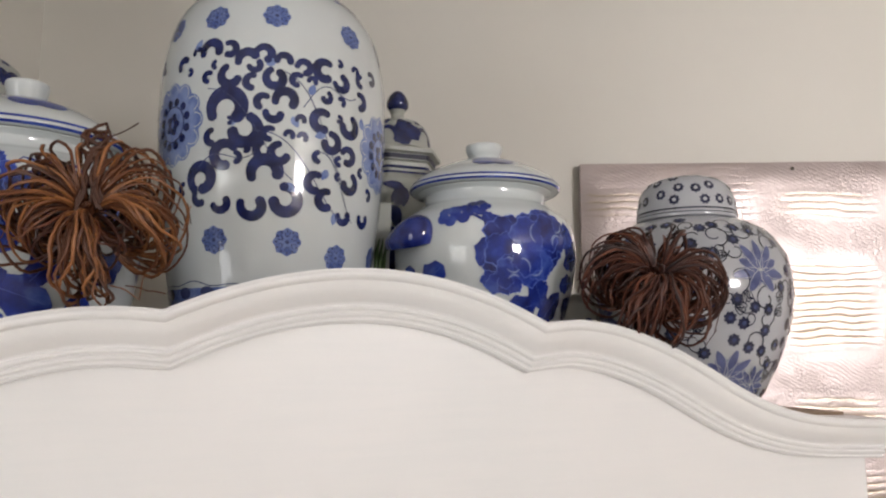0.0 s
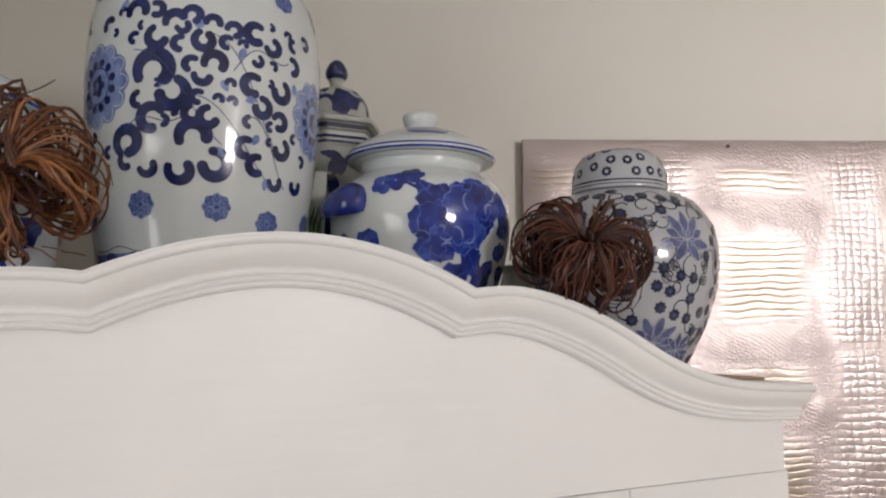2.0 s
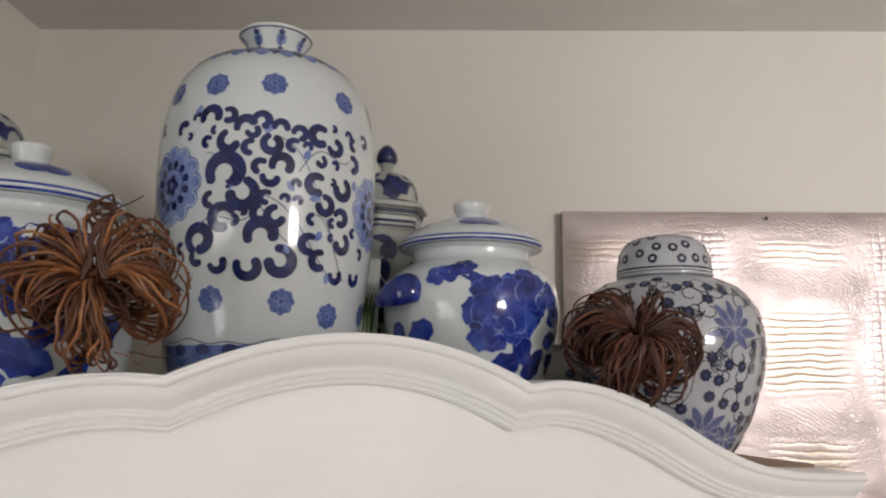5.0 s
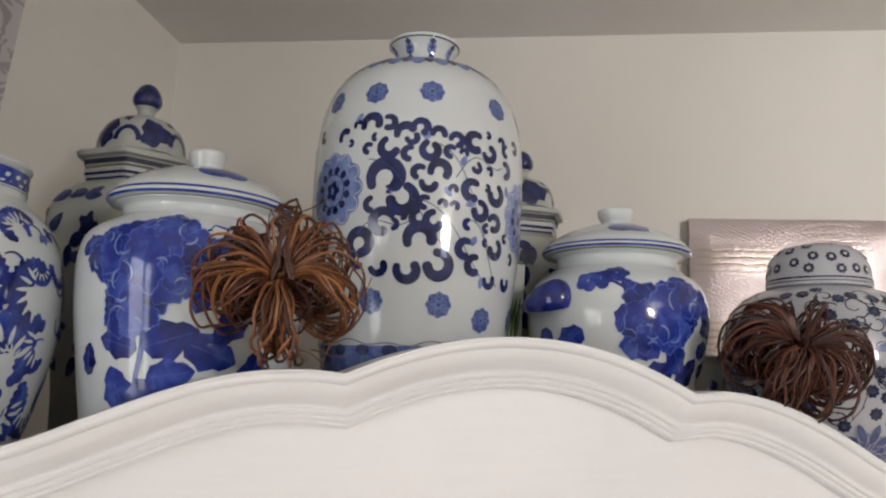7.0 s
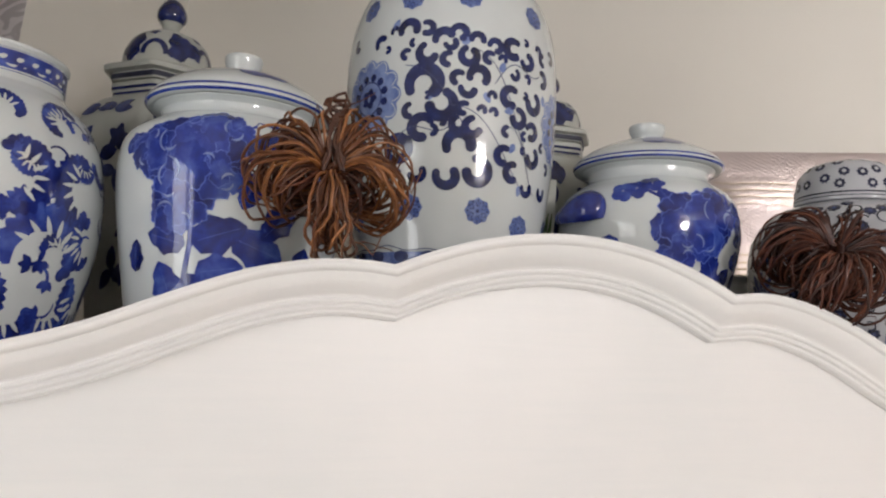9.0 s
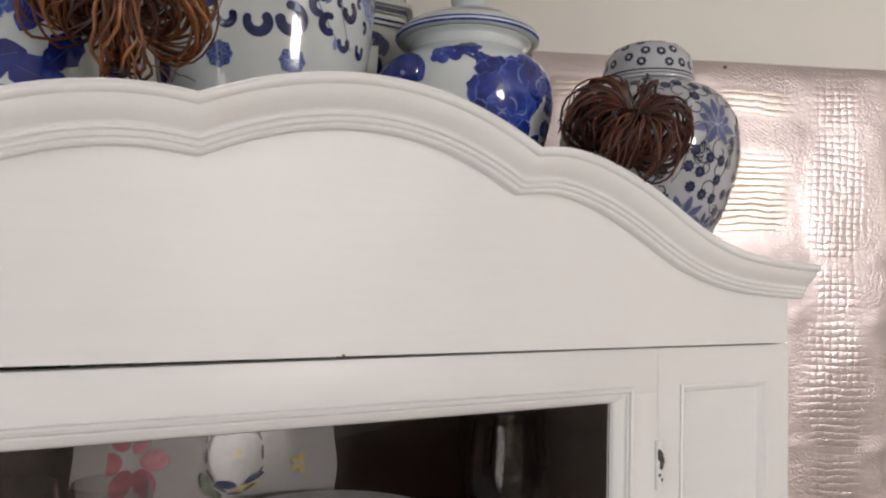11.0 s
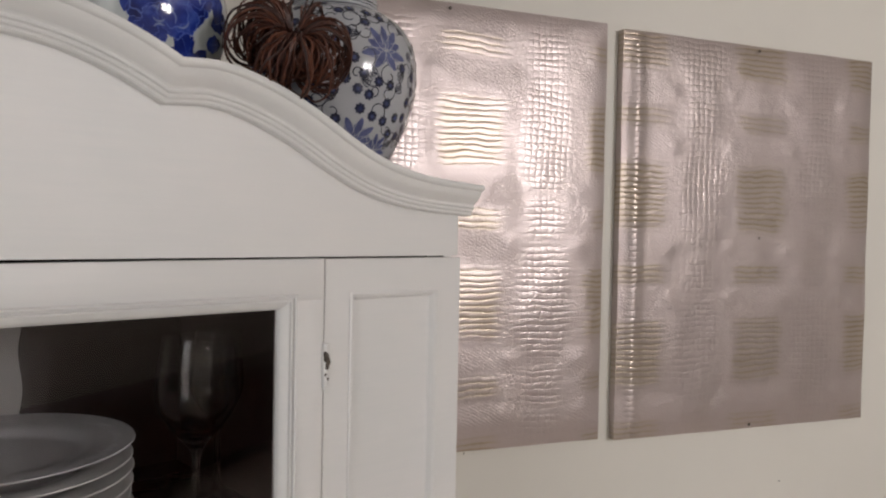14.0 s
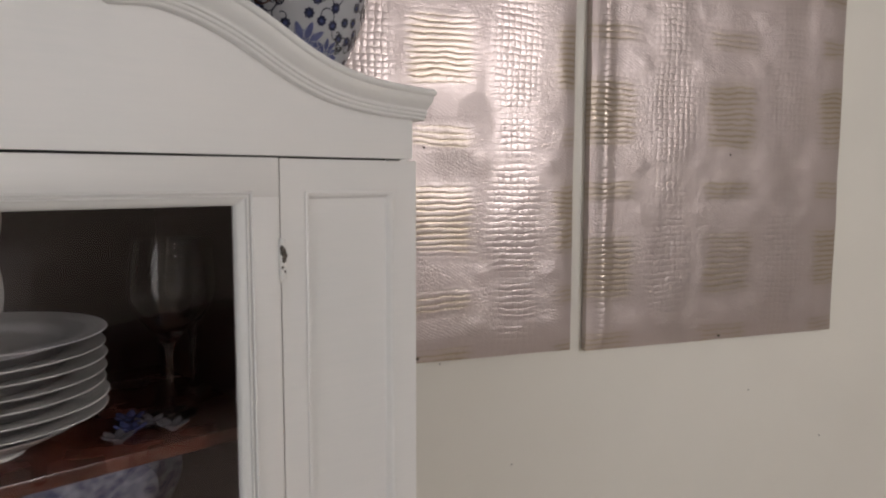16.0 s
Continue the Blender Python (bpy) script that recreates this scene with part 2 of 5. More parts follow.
    if folded:
        flat = n.new("ShaderNodeSeparateXYZ")
        l.new(co, flat.inputs[0])
        away = mul(minus(flat.outputs["X"], 0.048), 1 / 0.020)
        fold = op("POWER", 0.3679, mul(away, away))      # turned-over edge that shows as a rounded fold
        k = bump(n, l, b, plus(fold, mul(mul(ribs, fold), 0.25)), 1.0, 0.0052, k)
    wrinkle = noise_node(n, l, 90.0, 3.0, co, 1.0)
    bump(n, l, b, wrinkle.outputs["Fac"], 0.28, 0.002, k)
    stain = noise_node(n, l, 5.0, 4.0, co)
    groove = minus(1.0, op("POWER", ribs, 1.6))
    # Browner in the rib fields, darkest in the grooves between ribs.
    tone = plus(plus(mul(rib, 0.20), mul(mul(rib, groove), 0.36)), mul(stain.outputs["Fac"], 0.5))
    r = ramp(n, l, tone, [(0.1, (0.55, 0.478, 0.468)), (0.40, (0.505, 0.438, 0.418)), (0.62, (0.46, 0.39, 0.31)), (0.95, (0.22, 0.165, 0.11))])
    l.new(r.outputs["Color"], b.inputs["Base Color"])
    rr = n.new("ShaderNodeMapRange")
    rr.inputs["To Min"].default_value, rr.inputs["To Max"].default_value = 0.43, 0.34
    l.new(op("MAXIMUM", rib, grid), rr.inputs["Value"])
    l.new(rr.outputs["Result"], b.inputs["Roughness"])
    return m


def damask():
    """Grey woven curtain with a paler ornamental figure."""
    m, n, l, b = mat_base("grey_damask", 0.75)
    co = n.new("ShaderNodeTexCoord").outputs["Object"]
    v = noise_node(n, l, 9.0, 2.0, co, 1.4)
    w = noise_node(n, l, 48.0, 3.0, co, 2.0)
    d = math_node(n, l, "ADD", math_node(n, l, "SINE", math_node(n, l, "MULTIPLY", v.outputs["Fac"], 46.0)), math_node(n, l, "MULTIPLY", w.outputs["Fac"], 1.5))
    r = ramp(n, l, d, [(0.40, (0.50, 0.475, 0.475)), (0.80, (0.72, 0.69, 0.69))])
    l.new(r.outputs["Color"], b.inputs["Base Color"])
    g = noise_node(n, l, 600.0, 2.0, co)
    bump(n, l, b, g.outputs["Fac"], 0.3, 0.001)
    return m


PAINT = painted_wood()
PANE = clear_glass("door_glass")
PANE.node_tree.nodes["Principled BSDF"].inputs["Base Color"].default_value = (0.84, 0.81, 0.80, 1)
PANE.node_tree.nodes["Principled BSDF"].inputs["Specular Tint"].default_value = (1.0, 0.88, 0.88, 1)
PANE.node_tree.nodes["Principled BSDF"].inputs["IOR"].default_value = 1.42
CRYSTAL = clear_glass("crystal", 0.0)
VINYL = reptile_vinyl(False, 0.533, 0.385)
VINYL_FOLDED = reptile_vinyl(True, 0.488, 0.245)
DAMASK = damask()

# ---- mesh helpers ----


def finish(name, bm, material, smooth=True):
    me = bpy.data.meshes.new(name)
    bmesh.ops.recalc_face_normals(bm, faces=bm.faces)
    bm.to_mesh(me)
    bm.free()
    me.materials.append(material)
    if smooth:
        me.polygons.foreach_set("use_smooth", [True] * len(me.polygons))
        me.set_sharp_from_angle(angle=radians(40))
    return me


def part(name, bm, material, parent, label="", smooth=True):
    ob = new(name, finish(name, bm, material, smooth))
    ob.parent = parent
    if label:
        tagged(ob, label)
    return ob


def thing(name, m, label, category, group="", kind=""):
    ob = new(name)
    ob.empty_display_size = 0.05
    ob.matrix_world = m
    return tagged(ob, label, category, group, kind)


def box(bm, x0, x1, y0, y1, z0, z1, bev=0.0):
    vs = [bm.verts.new((x, y, z)) for x in (x0, x1) for y in (y0, y1) for z in (z0, z1)]
    fs = [bm.faces.new([vs[i] for i in q]) for q in ((0, 1, 3, 2), (4, 6, 7, 5), (0, 4, 5, 1), (2, 3, 7, 6), (0, 2, 6, 4), (1, 5, 7, 3))]
    if bev:
        es = {e for f in fs for e in f.edges}
        bmesh.ops.bevel(bm, geom=list(es), offset=bev, segments=2, profile=0.5, affect="EDGES")
    return bm


def block(*a, **k):
    return box(bmesh.new(), *a, **k)


def spline(points, per=8, closed=False):
    """Catmull-Rom through the points (tuples of floats)."""
    p = [np.array(q, float) for q in points]
    out, c = [], len(p)
    for i in range(c if closed else c - 1):
        a, b_ = p[i], p[(i + 1) % c]
        a0 = p[i - 1] if closed or i else 2 * a - b_
        b1 = p[(i + 2) % c] if closed or i + 2 < c else 2 * b_ - a
        for j in range(per):
            t = j / per
            out.append(0.5 * (2 * a + (b_ - a0) * t + (2 * a0 - 5 * a + 4 * b_ - b1) * t * t + (3 * a - a0 - 3 * b_ + b1) * t ** 3))
    if not closed:
        out.append(p[-1])
    return out


def ring_radius(az, r, sides):
    """Round, or a softly rounded polygon."""
    if not sides:
        return r
    step = 2 * math.pi / sides
    d = (az + step / 2) % step - step / 2
    return r * min(1.0, 0.885 / math.cos(d) if abs(d) < 0.98 * step / 2 else 0.885 / math.cos(d))


def lathe(profile, segs=72, sides=0):
    """A turned solid from (radius, height) points; closed where a radius is 0."""
    bm = bmesh.new()
    rings = []
    for r, z in profile:
        if r < 1e-5:
            rings.append([bm.verts.new((0, 0, z))])
        else:
            rings.append([bm.verts.new((ring_radius(a, r, sides) * math.sin(a), -ring_radius(a, r, sides) * math.cos(a), z))
                          for a in (2 * math.pi * k / segs for k in range(segs))])
    for a, b_ in zip(rings, rings[1:]):
        for k in range(segs):
            q = [a[k % len(a)], a[(k + 1) % len(a)], b_[(k + 1) % len(b_)], b_[k % len(b_)]]
            u = []
            for v in q:
                if v not in u:
                    u.append(v)
            if len(u) > 2:
                bm.faces.new(u)
    return bm


def tube(bm, pts, r, sides=6, closed=False):
    """A bent rod; r is one radius or one for each point."""
    pts = [Vector(p) for p in pts]
    c = len(pts)
    rad = r if isinstance(r, (list, tuple)) else [r] * c
    rings, ref = [], None
    for i, p in enumerate(pts):
        d = (pts[(i + 1) % c] - pts[i - 1]) if closed else pts[min(i + 1, c - 1)] - pts[max(i - 1, 0)]
        d.normalize()
        ref = d.orthogonal() if ref is None else ref - d * ref.dot(d)
        ref.normalize()
        side = d.cross(ref)
        rings.append([bm.verts.new(p + rad[i] * (ref * math.cos(2 * math.pi * k / sides) + side * math.sin(2 * math.pi * k / sides))) for k in range(sides)])
    pairs = list(zip(rings, rings[1:])) + ([(rings[-1], rings[0])] if closed else [])
    for a, b_ in pairs:
        for k in range(sides):
            bm.faces.new((a[k], a[(k + 1) % sides], b_[(k + 1) % sides], b_[k]))
    if not closed:
        bm.faces.new(rings[0])
        bm.faces.new(rings[-1])
    return bm


class Brush:
    """Draws glaze figures that lie on a turned surface: flat shapes (across, up) about a point (degrees from the front, height)."""

    def __init__(self, profile, sides=0, lift=0.0005):
        self.p = [np.array(q, float) for q in profile]
        self.s = [0.0]
        for a, b_ in zip(self.p, self.p[1:]):
            self.s.append(self.s[-1] + float(np.linalg.norm(b_ - a)))
        self.sides, self.lift = sides, lift
        self.v, self.f = [], []

    def at_height(self, z):
        for i in range(len(self.p) - 1):
            z0, z1 = self.p[i][1], self.p[i + 1][1]
            if z0 <= z <= z1 and z1 > z0:
                return self.s[i] + (z - z0) / (z1 - z0) * (self.s[i + 1] - self.s[i])
        return self.s[-1] if z > self.p[-1][1] else 0.0

    def spot(self, az, z, dx, dy, extra=0.0):
        s0 = self.at_height(z)
        s = min(max(s0 + dy, 0.0), self.s[-1] - 1e-6)
        r0 = max(float(np.interp(s0, self.s, [q[0] for q in self.p])), 0.012)
        i = max(0, min(int(np.searchsorted(self.s, s, side="right")) - 1, len(self.p) - 2))
        k = (s - self.s[i]) / max(self.s[i + 1] - self.s[i], 1e-9)
        q = self.p[i] * (1 - k) + self.p[i + 1] * k
        t = self.p[i + 1] - self.p[i]
        t = t / max(float(np.linalg.norm(t)), 1e-9)
        q = q + np.array((t[1], -t[0])) * (self.lift + extra)
        a = radians(az) + dx / r0
        rr = ring_radius(a, q[0], self.sides)
        return (rr * math.sin(a), -rr * math.cos(a), q[1])

    def ribbon(self, az, z, pts, widths, extra=0.0):
        """A stroke along (across, up) points; widths one for each."""
        c, base = len(pts), len(self.v)
        for i, (x, y) in enumerate(pts):
            x0, y0 = pts[max(i - 1, 0)]
            x1, y1 = pts[min(i + 1, c - 1)]
            d = math.hypot(x1 - x0, y1 - y0) or 1e-9
            nx, ny = -(y1 - y0) / d, (x1 - x0) / d
            w = widths[i] / 2
            for k in (-1, 0, 1):
                self.v.append(self.spot(az, z, x + nx * w * k, y + ny * w * k, extra))
        for i in range(c - 1):
            for k in (0, 1):
                a = base + 3 * i + k
                self.f.append((a, a + 1, a + 4, a + 3))

    def blob(self, az, z, x, y, radius, steps=18, extra=0.0):
        """A filled shape; radius is a function of the angle."""
        base = len(self.v)
        self.v.append(self.spot(az, z, x, y, extra))
        for ring in (0.4, 0.75, 1.0):
            for k in range(steps):
                a = 2 * math.pi * k / steps
                r = radius(a) * ring
                self.v.append(self.spot(az, z, x + r * math.cos(a), y + r * math.sin(a), extra))
        for k in range(steps):
            j = (k + 1) % steps
            self.f.append((base, base + 1 + k, base + 1 + j))
            for g in (0, 1):
                o = base + 1 + g * steps
                self.f.append((o + k, o + steps + k, o + steps + j, o + j))

    def comma(self, az, z, x, y, size, start, sweep, fat=0.42):
        """A curled brush stroke: fine tail, round heavy head."""
        pts, w, c = [], [], 14
        for i in range(c + 1):
            t = i / c
            a = radians(start + sweep * t)
            r = size * (1.0 - 0.32 * t)
            pts.append((x + r * math.cos(a), y + r * math.sin(a)))
            w.append(size * fat * (0.25 + 1.75 * math.sin(min(1.0, t * 1.15) * math.pi * 0.62) ** 1.5) * (1.0 if t < 0.93 else 0.75))
        self.ribbon(az, z, pts, w)
        hx, hy = pts[-1]
        self.blob(az, z, hx, hy, lambda a: size * fat * 1.12, 12)

    def scroll(self, az, z, r, start, sweep):
        """A plump hooked stroke: slim round tail, swelling to a heavy rounded end."""
        pts, w, c = [], [], 18
        for i in range(c + 1):
            t = i / c
            a = radians(start + sweep * t)
            q = r * (1.08 - 0.22 * t)
            pts.append((q * math.cos(a), q * math.sin(a)))
            w.append(0.0030 + r * (0.34 + 0.42 * math.sin(math.pi * (0.12 + 0.62 * t))))
        self.ribbon(az, z, pts, w)
        for k in (0, c):
            self.blob(az, z, pts[k][0], pts[k][1], lambda a: w[k] * 0.53, 12, 0.00003)

    def petal(self, az, z, x, y, length, width, angle, extra=0.0, frill=0.0):
        ca, sa = math.cos(radians(angle)), math.sin(radians(angle))
        pts, w, c = [], [], 9
        for i in range(c + 1):
            t = i / c
            pts.append((x + length * t * ca, y + length * t * sa))
            w.append(width * max(0.06, math.sin(math.pi * t ** 0.8) ** 0.7) * (1 + frill * math.sin(17 * t)))
        self.ribbon(az, z, pts, w, extra)

    def ring(self, z, width, extra=0.0, c=96):
        base = len(self.v)
        for k in range(c):
            for e in (-0.5, 0.5):
                self.v.append(self.spot(360 * k / c, z, 0, e * width, extra))
        for k in range(c):
            a, b_ = base + 2 * k, base + 2 * ((k + 1) % c)
            self.f.append((a, b_, b_ + 1, a + 1))

    def done(self, name, material, parent, label=""):
        me = bpy.data.meshes.new(name)
        me.from_pydata(self.v, [], self.f)
        me.materials.append(material)
        me.polygons.foreach_set("use_smooth", [True] * len(me.polygons))
        self.v, self.f = [], []
        ob = new(name, me)
        ob.parent = parent
        if label:
            tagged(ob, label)
        return ob


def structure(name, bm, material, label, category, smooth=False):
    ob = new(name, finish(name, bm, material, smooth))
    return tagged(ob, label, category, "", "structure")


# ---- the room ----
T = 0.12
structure("floor", block(ROOM_L - T, ROOM_R + T, ROOM_B - T, ROOM_F + T, -0.1, 0.0), FLOOR, "unseen wooden floor of the room, made pale to bounce light up", "floor")
structure("ceiling", block(ROOM_L - T, ROOM_R + T, ROOM_B - T, ROOM_F + T, CEIL, CEIL + 0.1), CEILING, "plain off-white painted ceiling", "ceiling")
structure("wall_north", block(ROOM_L - T, ROOM_R + T, ROOM_F, ROOM_F + T, 0, CEIL), WALL, "warm beige painted wall behind the cabinet", "wall")
bm = bmesh.new()
box(bm, ROOM_L - T, ROOM_L, ROOM_B - T, SIDE_Y0, 0, CEIL)
box(bm, ROOM_L - T, ROOM_L, SIDE_Y1, ROOM_F, 0, CEIL)
box(bm, ROOM_L - T, ROOM_L, SIDE_Y0, SIDE_Y1, 0, SIDE_Z0)
box(bm, ROOM_L - T, ROOM_L, SIDE_Y0, SIDE_Y1, SIDE_Z1, CEIL)
structure("wall_west", bm, WALL, "warm beige painted side wall with a window", "wall")
structure("wall_east", block(ROOM_R, ROOM_R + T, ROOM_B - T, ROOM_F, 0, CEIL), WALL, "warm beige painted side wall", "wall")
bm = bmesh.new()
box(bm, ROOM_L, WIN_X0, ROOM_B - T, ROOM_B, 0, CEIL)
box(bm, WIN_X1, ROOM_R, ROOM_B - T, ROOM_B, 0, CEIL)
box(bm, WIN_X0, WIN_X1, ROOM_B - T, ROOM_B, 0, WIN_Z0)
box(bm, WIN_X0, WIN_X1, ROOM_B - T, ROOM_B, WIN_Z1, CEIL)
structure("wall_south", bm, WALL, "warm beige painted wall with a window", "wall")
bm = bmesh.new()
for x0, x1, z0, z1 in ((WIN_X0, WIN_X0 + 0.05, WIN_Z0, WIN_Z1), (WIN_X1 - 0.05, WIN_X1, WIN_Z0, WIN_Z1), (WIN_X0, WIN_X1, WIN_Z0, WIN_Z0 + 0.05),
                       (WIN_X0, WIN_X1, WIN_Z1 - 0.05, WIN_Z1), ((WIN_X0 + WIN_X1) / 2 - 0.08, (WIN_X0 + WIN_X1) / 2 + 0.08, WIN_Z0, WIN_Z1),
                       ):
    box(bm, x0, x1, ROOM_B - 0.06, ROOM_B - 0.01, z0, z1)
structure("window_1", bm, TRIM, "white window frame with two high lights", "window")
bm = bmesh.new()
MY = (SIDE_Y0 + SIDE_Y1) / 2
for y0, y1, z0, z1 in ((SIDE_Y0, SIDE_Y0 + 0.05, SIDE_Z0, SIDE_Z1), (SIDE_Y1 - 0.05, SIDE_Y1, SIDE_Z0, SIDE_Z1), (SIDE_Y0, SIDE_Y1, SIDE_Z0, SIDE_Z0 + 0.05),
                       (SIDE_Y0, SIDE_Y1, SIDE_Z1 - 0.05, SIDE_Z1), (MY - 0.04, MY + 0.04, SIDE_Z0, SIDE_Z1)):
    box(bm, ROOM_L - 0.06, ROOM_L - 0.01, y0, y1, z0, z1)
structure("window_2", bm, TRIM, "white window frame beside the grey curtain", "window")


# ---- unseen low sideboard along the far wall, added to darken the door glass reflection ----
sideboard = thing("sideboard", pose(2.0, ROOM_B + 0.002, 0), "unseen long low dark wooden sideboard against the far wall, added to darken the door glass reflection", "sideboard")
part("body", block(0.02, 3.18, 0.0, 0.42, 0.10, 0.655, bev=0.004), MAHOGANY, sideboard)
part("top", block(0.0, 3.2, 0.0, 0.45, 0.656, 0.685, bev=0.006), MAHOGANY, sideboard)
for k in range(5):
    leafd = part("door", block(0.04 + 0.628 * k, 0.645 + 0.628 * k, 0.421, 0.440, 0.13, 0.635, bev=0.004), MAHOGANY, sideboard)
    bm = bmesh.new()
    bmesh.ops.create_uvsphere(bm, u_segments=14, v_segments=8, radius=0.013, matrix=pose(0.60 + 0.628 * k, 0.453, 0.40))
    part("knob", bm, STEEL, leafd)
for x in (0.05, 3.09):
    for y in (0.03, 0.35):
        part("leg", block(x, x + 0.06, y, y + 0.06, 0.0, 0.099, bev=0.004), MAHOGANY, sideboard)

# ---- the cabinet: s along its front, n into its depth, turned against the walls ----
CAB = pose(-0.0845, 0.7523, 0, 0, 0, 23.8)
TOP, HALF, DEPTH, MID_S = 1.823, 0.695, 0.60, -0.007
cabinet = thing("china_cabinet", CAB, "tall white painted china cabinet with a scalloped cornice and glazed door", "cabinet")
EDGE = spline([(0.192, 1.936), (0.215, 1.9385), (0.24, 1.9395), (0.28, 1.934), (0.32, 1.923), (0.36, 1.908), (0.40, 1.889), (0.44, 1.868),
               (0.48, 1.850), (0.52, 1.837), (0.565, 1.828), (0.61, 1.823), (0.66, 1.820), (0.705, 1.818)], 5)
EDGE_LEFT = spline([(0.186, 1.943), (0.21, 1.9450), (0.235, 1.9450), (0.265, 1.9425), (0.305, 1.9345), (0.345, 1.9215), (0.40, 1.899), (0.445, 1.880),
                    (0.49, 1.865), (0.53, 1.855), (0.575, 1.847), (0.62, 1.841), (0.66, 1.838), (0.705, 1.836)], 5)


def crest():
    """Points (s, z) of the scalloped top edge, with its downward mitre at each."""
    half = [(0.192 * k / 26, 1.986 - 1.356 * (0.192 * k / 26) ** 2) for k in range(26)] + [tuple(p) for p in EDGE]
    other = [(0.186 * k / 26, 1.986 - 1.243 * (0.186 * k / 26) ** 2) for k in range(26)] + [tuple(p) for p in EDGE_LEFT]
    pts = [(-s, z) for s, z in reversed(other[1:])] + half
    out = []
    for i, (s, z) in enumerate(pts):
        d0 = Vector(pts[i]) - Vector(pts[i - 1]) if i else Vector(pts[1]) - Vector(pts[0])
        d1 = Vector(pts[i + 1]) - Vector(pts[i]) if i + 1 < len(pts) else d0
        n0, n1 = Vector((d0.y, -d0.x)).normalized(), Vector((d1.y, -d1.x)).normalized()
        m = (n0 + n1).normalized()
        out.append((Vector((s + MID_S, z)), m / max(m.dot(n0), 0.5)))
    return out


CREST = crest()
SECTION = spline([(0.030, 0.0), (-0.040, -0.001), (-0.0485, 0.001), (-0.0505, 0.005), (-0.048, 0.009), (-0.044, 0.0105)], 2) + \
    spline([(-0.0435, 0.0125), (-0.040, 0.020), (-0.033, 0.027), (-0.0275, 0.0315)], 3) + \
    [(-0.0270, 0.0335), (-0.0290, 0.0350), (-0.0285, 0.0375), (-0.0250, 0.0385), (-0.0245, 0.0398), (-0.0262, 0.0412), (-0.0255, 0.0436), (-0.0222, 0.0446),
     (-0.0215, 0.0462), (-0.0225, 0.0478), (-0.0205, 0.0500), (-0.0120, 0.0510), (0.0300, 0.0510)]
bm = bmesh.new()
rows_of = []
def mitre(sign):
    """The corner where the cornice meets the moulding of a side."""
    return [(sign * (HALF + (0.001 if sign > 0 else 0.016) + max(0.0, -q) * 0.05), q, (1.818 if sign > 0 else 1.836) - d) for q, d in SECTION]


rows_of.append([bm.verts.new(p) for p in mitre(-1)])
for c, m in CREST[1:-1]:
    rows_of.append([bm.verts.new((c.x + m.x * d, y, c.y + m.y * d)) for y, d in SECTION])
rows_of.append([bm.verts.new(p) for p in mitre(1)])
for a, b_ in zip(rows_of, rows_of[1:]):
    for k in range(len(SECTION) - 1):
        bm.faces.new((a[k], b_[k], b_[k + 1], a[k + 1]))
cornice = part("cornice", bm, PAINT, cabinet, "white moulded cornice in three scallops")
# the moulding turns the corner along both sides
for sign in (-1, 1):
    bm = bmesh.new()
    ends = []
    ends.append([bm.verts.new(p) for p in mitre(sign)])
    ends.append([bm.verts.new((x, DEPTH - 0.02, z)) for x, y, z in mitre(sign)])
    for k in range(len(SECTION) - 1):
        bm.faces.new((ends[0][k], ends[1][k], ends[1][k + 1], ends[0][k + 1]))
    bm.faces.new(ends[1])
    part("side_moulding", bm, PAINT, cabinet)

# frieze under the cornice
bm = bmesh.new()
front, back = [], []
for c, m in CREST[2:-2]:
    s = max(-HALF, min(HALF, c.x + m.x * 0.045))
    z = c.y + m.y * 0.045
    front.append((bm.verts.new((s, -0.010, z)), bm.verts.new((s, -0.010, 1.7015))))
    back.append((bm.verts.new((s, 0.020, z)), bm.verts.new((s, 0.020, 1.7015))))
for (a, b_), (c, d) in zip(zip(front, front[1:]), zip(back, back[1:])):
    bm.faces.new((a[0], a[1], b_[1], b_[0]))
    bm.faces.new((c[0], d[0], d[1], c[1]))
    bm.faces.new((a[1], c[1], d[1], b_[1]))
    bm.faces.new((a[0], b_[0], d[0], c[0]))
for k in (0, -1):
    bm.faces.new((front[k][0], front[k][1], back[k][1], back[k][0]))
part("frieze_board", bm, PAINT, cabinet)

part("top_board", block(-HALF + 0.002, HALF + 0.003, 0.032, DEPTH, TOP - 0.022, TOP, bev=0.002), OAK, cabinet, "unpainted brown board on the cabinet's top")
for sign in (-1, 1):
    a, b_ = sorted((sign * (HALF - 0.02), sign * HALF))
    part("side_panel", block(a, b_, 0.021, DEPTH - 0.005, 0.86, TOP - 0.0225), PAINT, cabinet)
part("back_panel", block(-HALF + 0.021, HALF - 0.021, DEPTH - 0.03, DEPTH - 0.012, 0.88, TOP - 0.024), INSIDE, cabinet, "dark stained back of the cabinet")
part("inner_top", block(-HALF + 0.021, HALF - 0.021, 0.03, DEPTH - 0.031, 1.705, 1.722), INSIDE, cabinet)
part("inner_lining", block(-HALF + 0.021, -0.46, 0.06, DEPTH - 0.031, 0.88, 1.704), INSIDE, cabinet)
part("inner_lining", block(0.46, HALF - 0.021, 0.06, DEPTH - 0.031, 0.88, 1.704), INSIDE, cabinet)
SHELF = 1.268
for z in (SHELF, 0.95):
    part("shelf", block(-0.459, 0.459, 0.085, DEPTH - 0.032, z - 0.022, z, bev=0.003), MAHOGANY, cabinet, "polished red-brown mahogany shelf")
part("lower_cupboard", block(-0.75, 0.75, -0.04, DEPTH, 0.0, 0.855, bev=0.004), PAINT, cabinet)

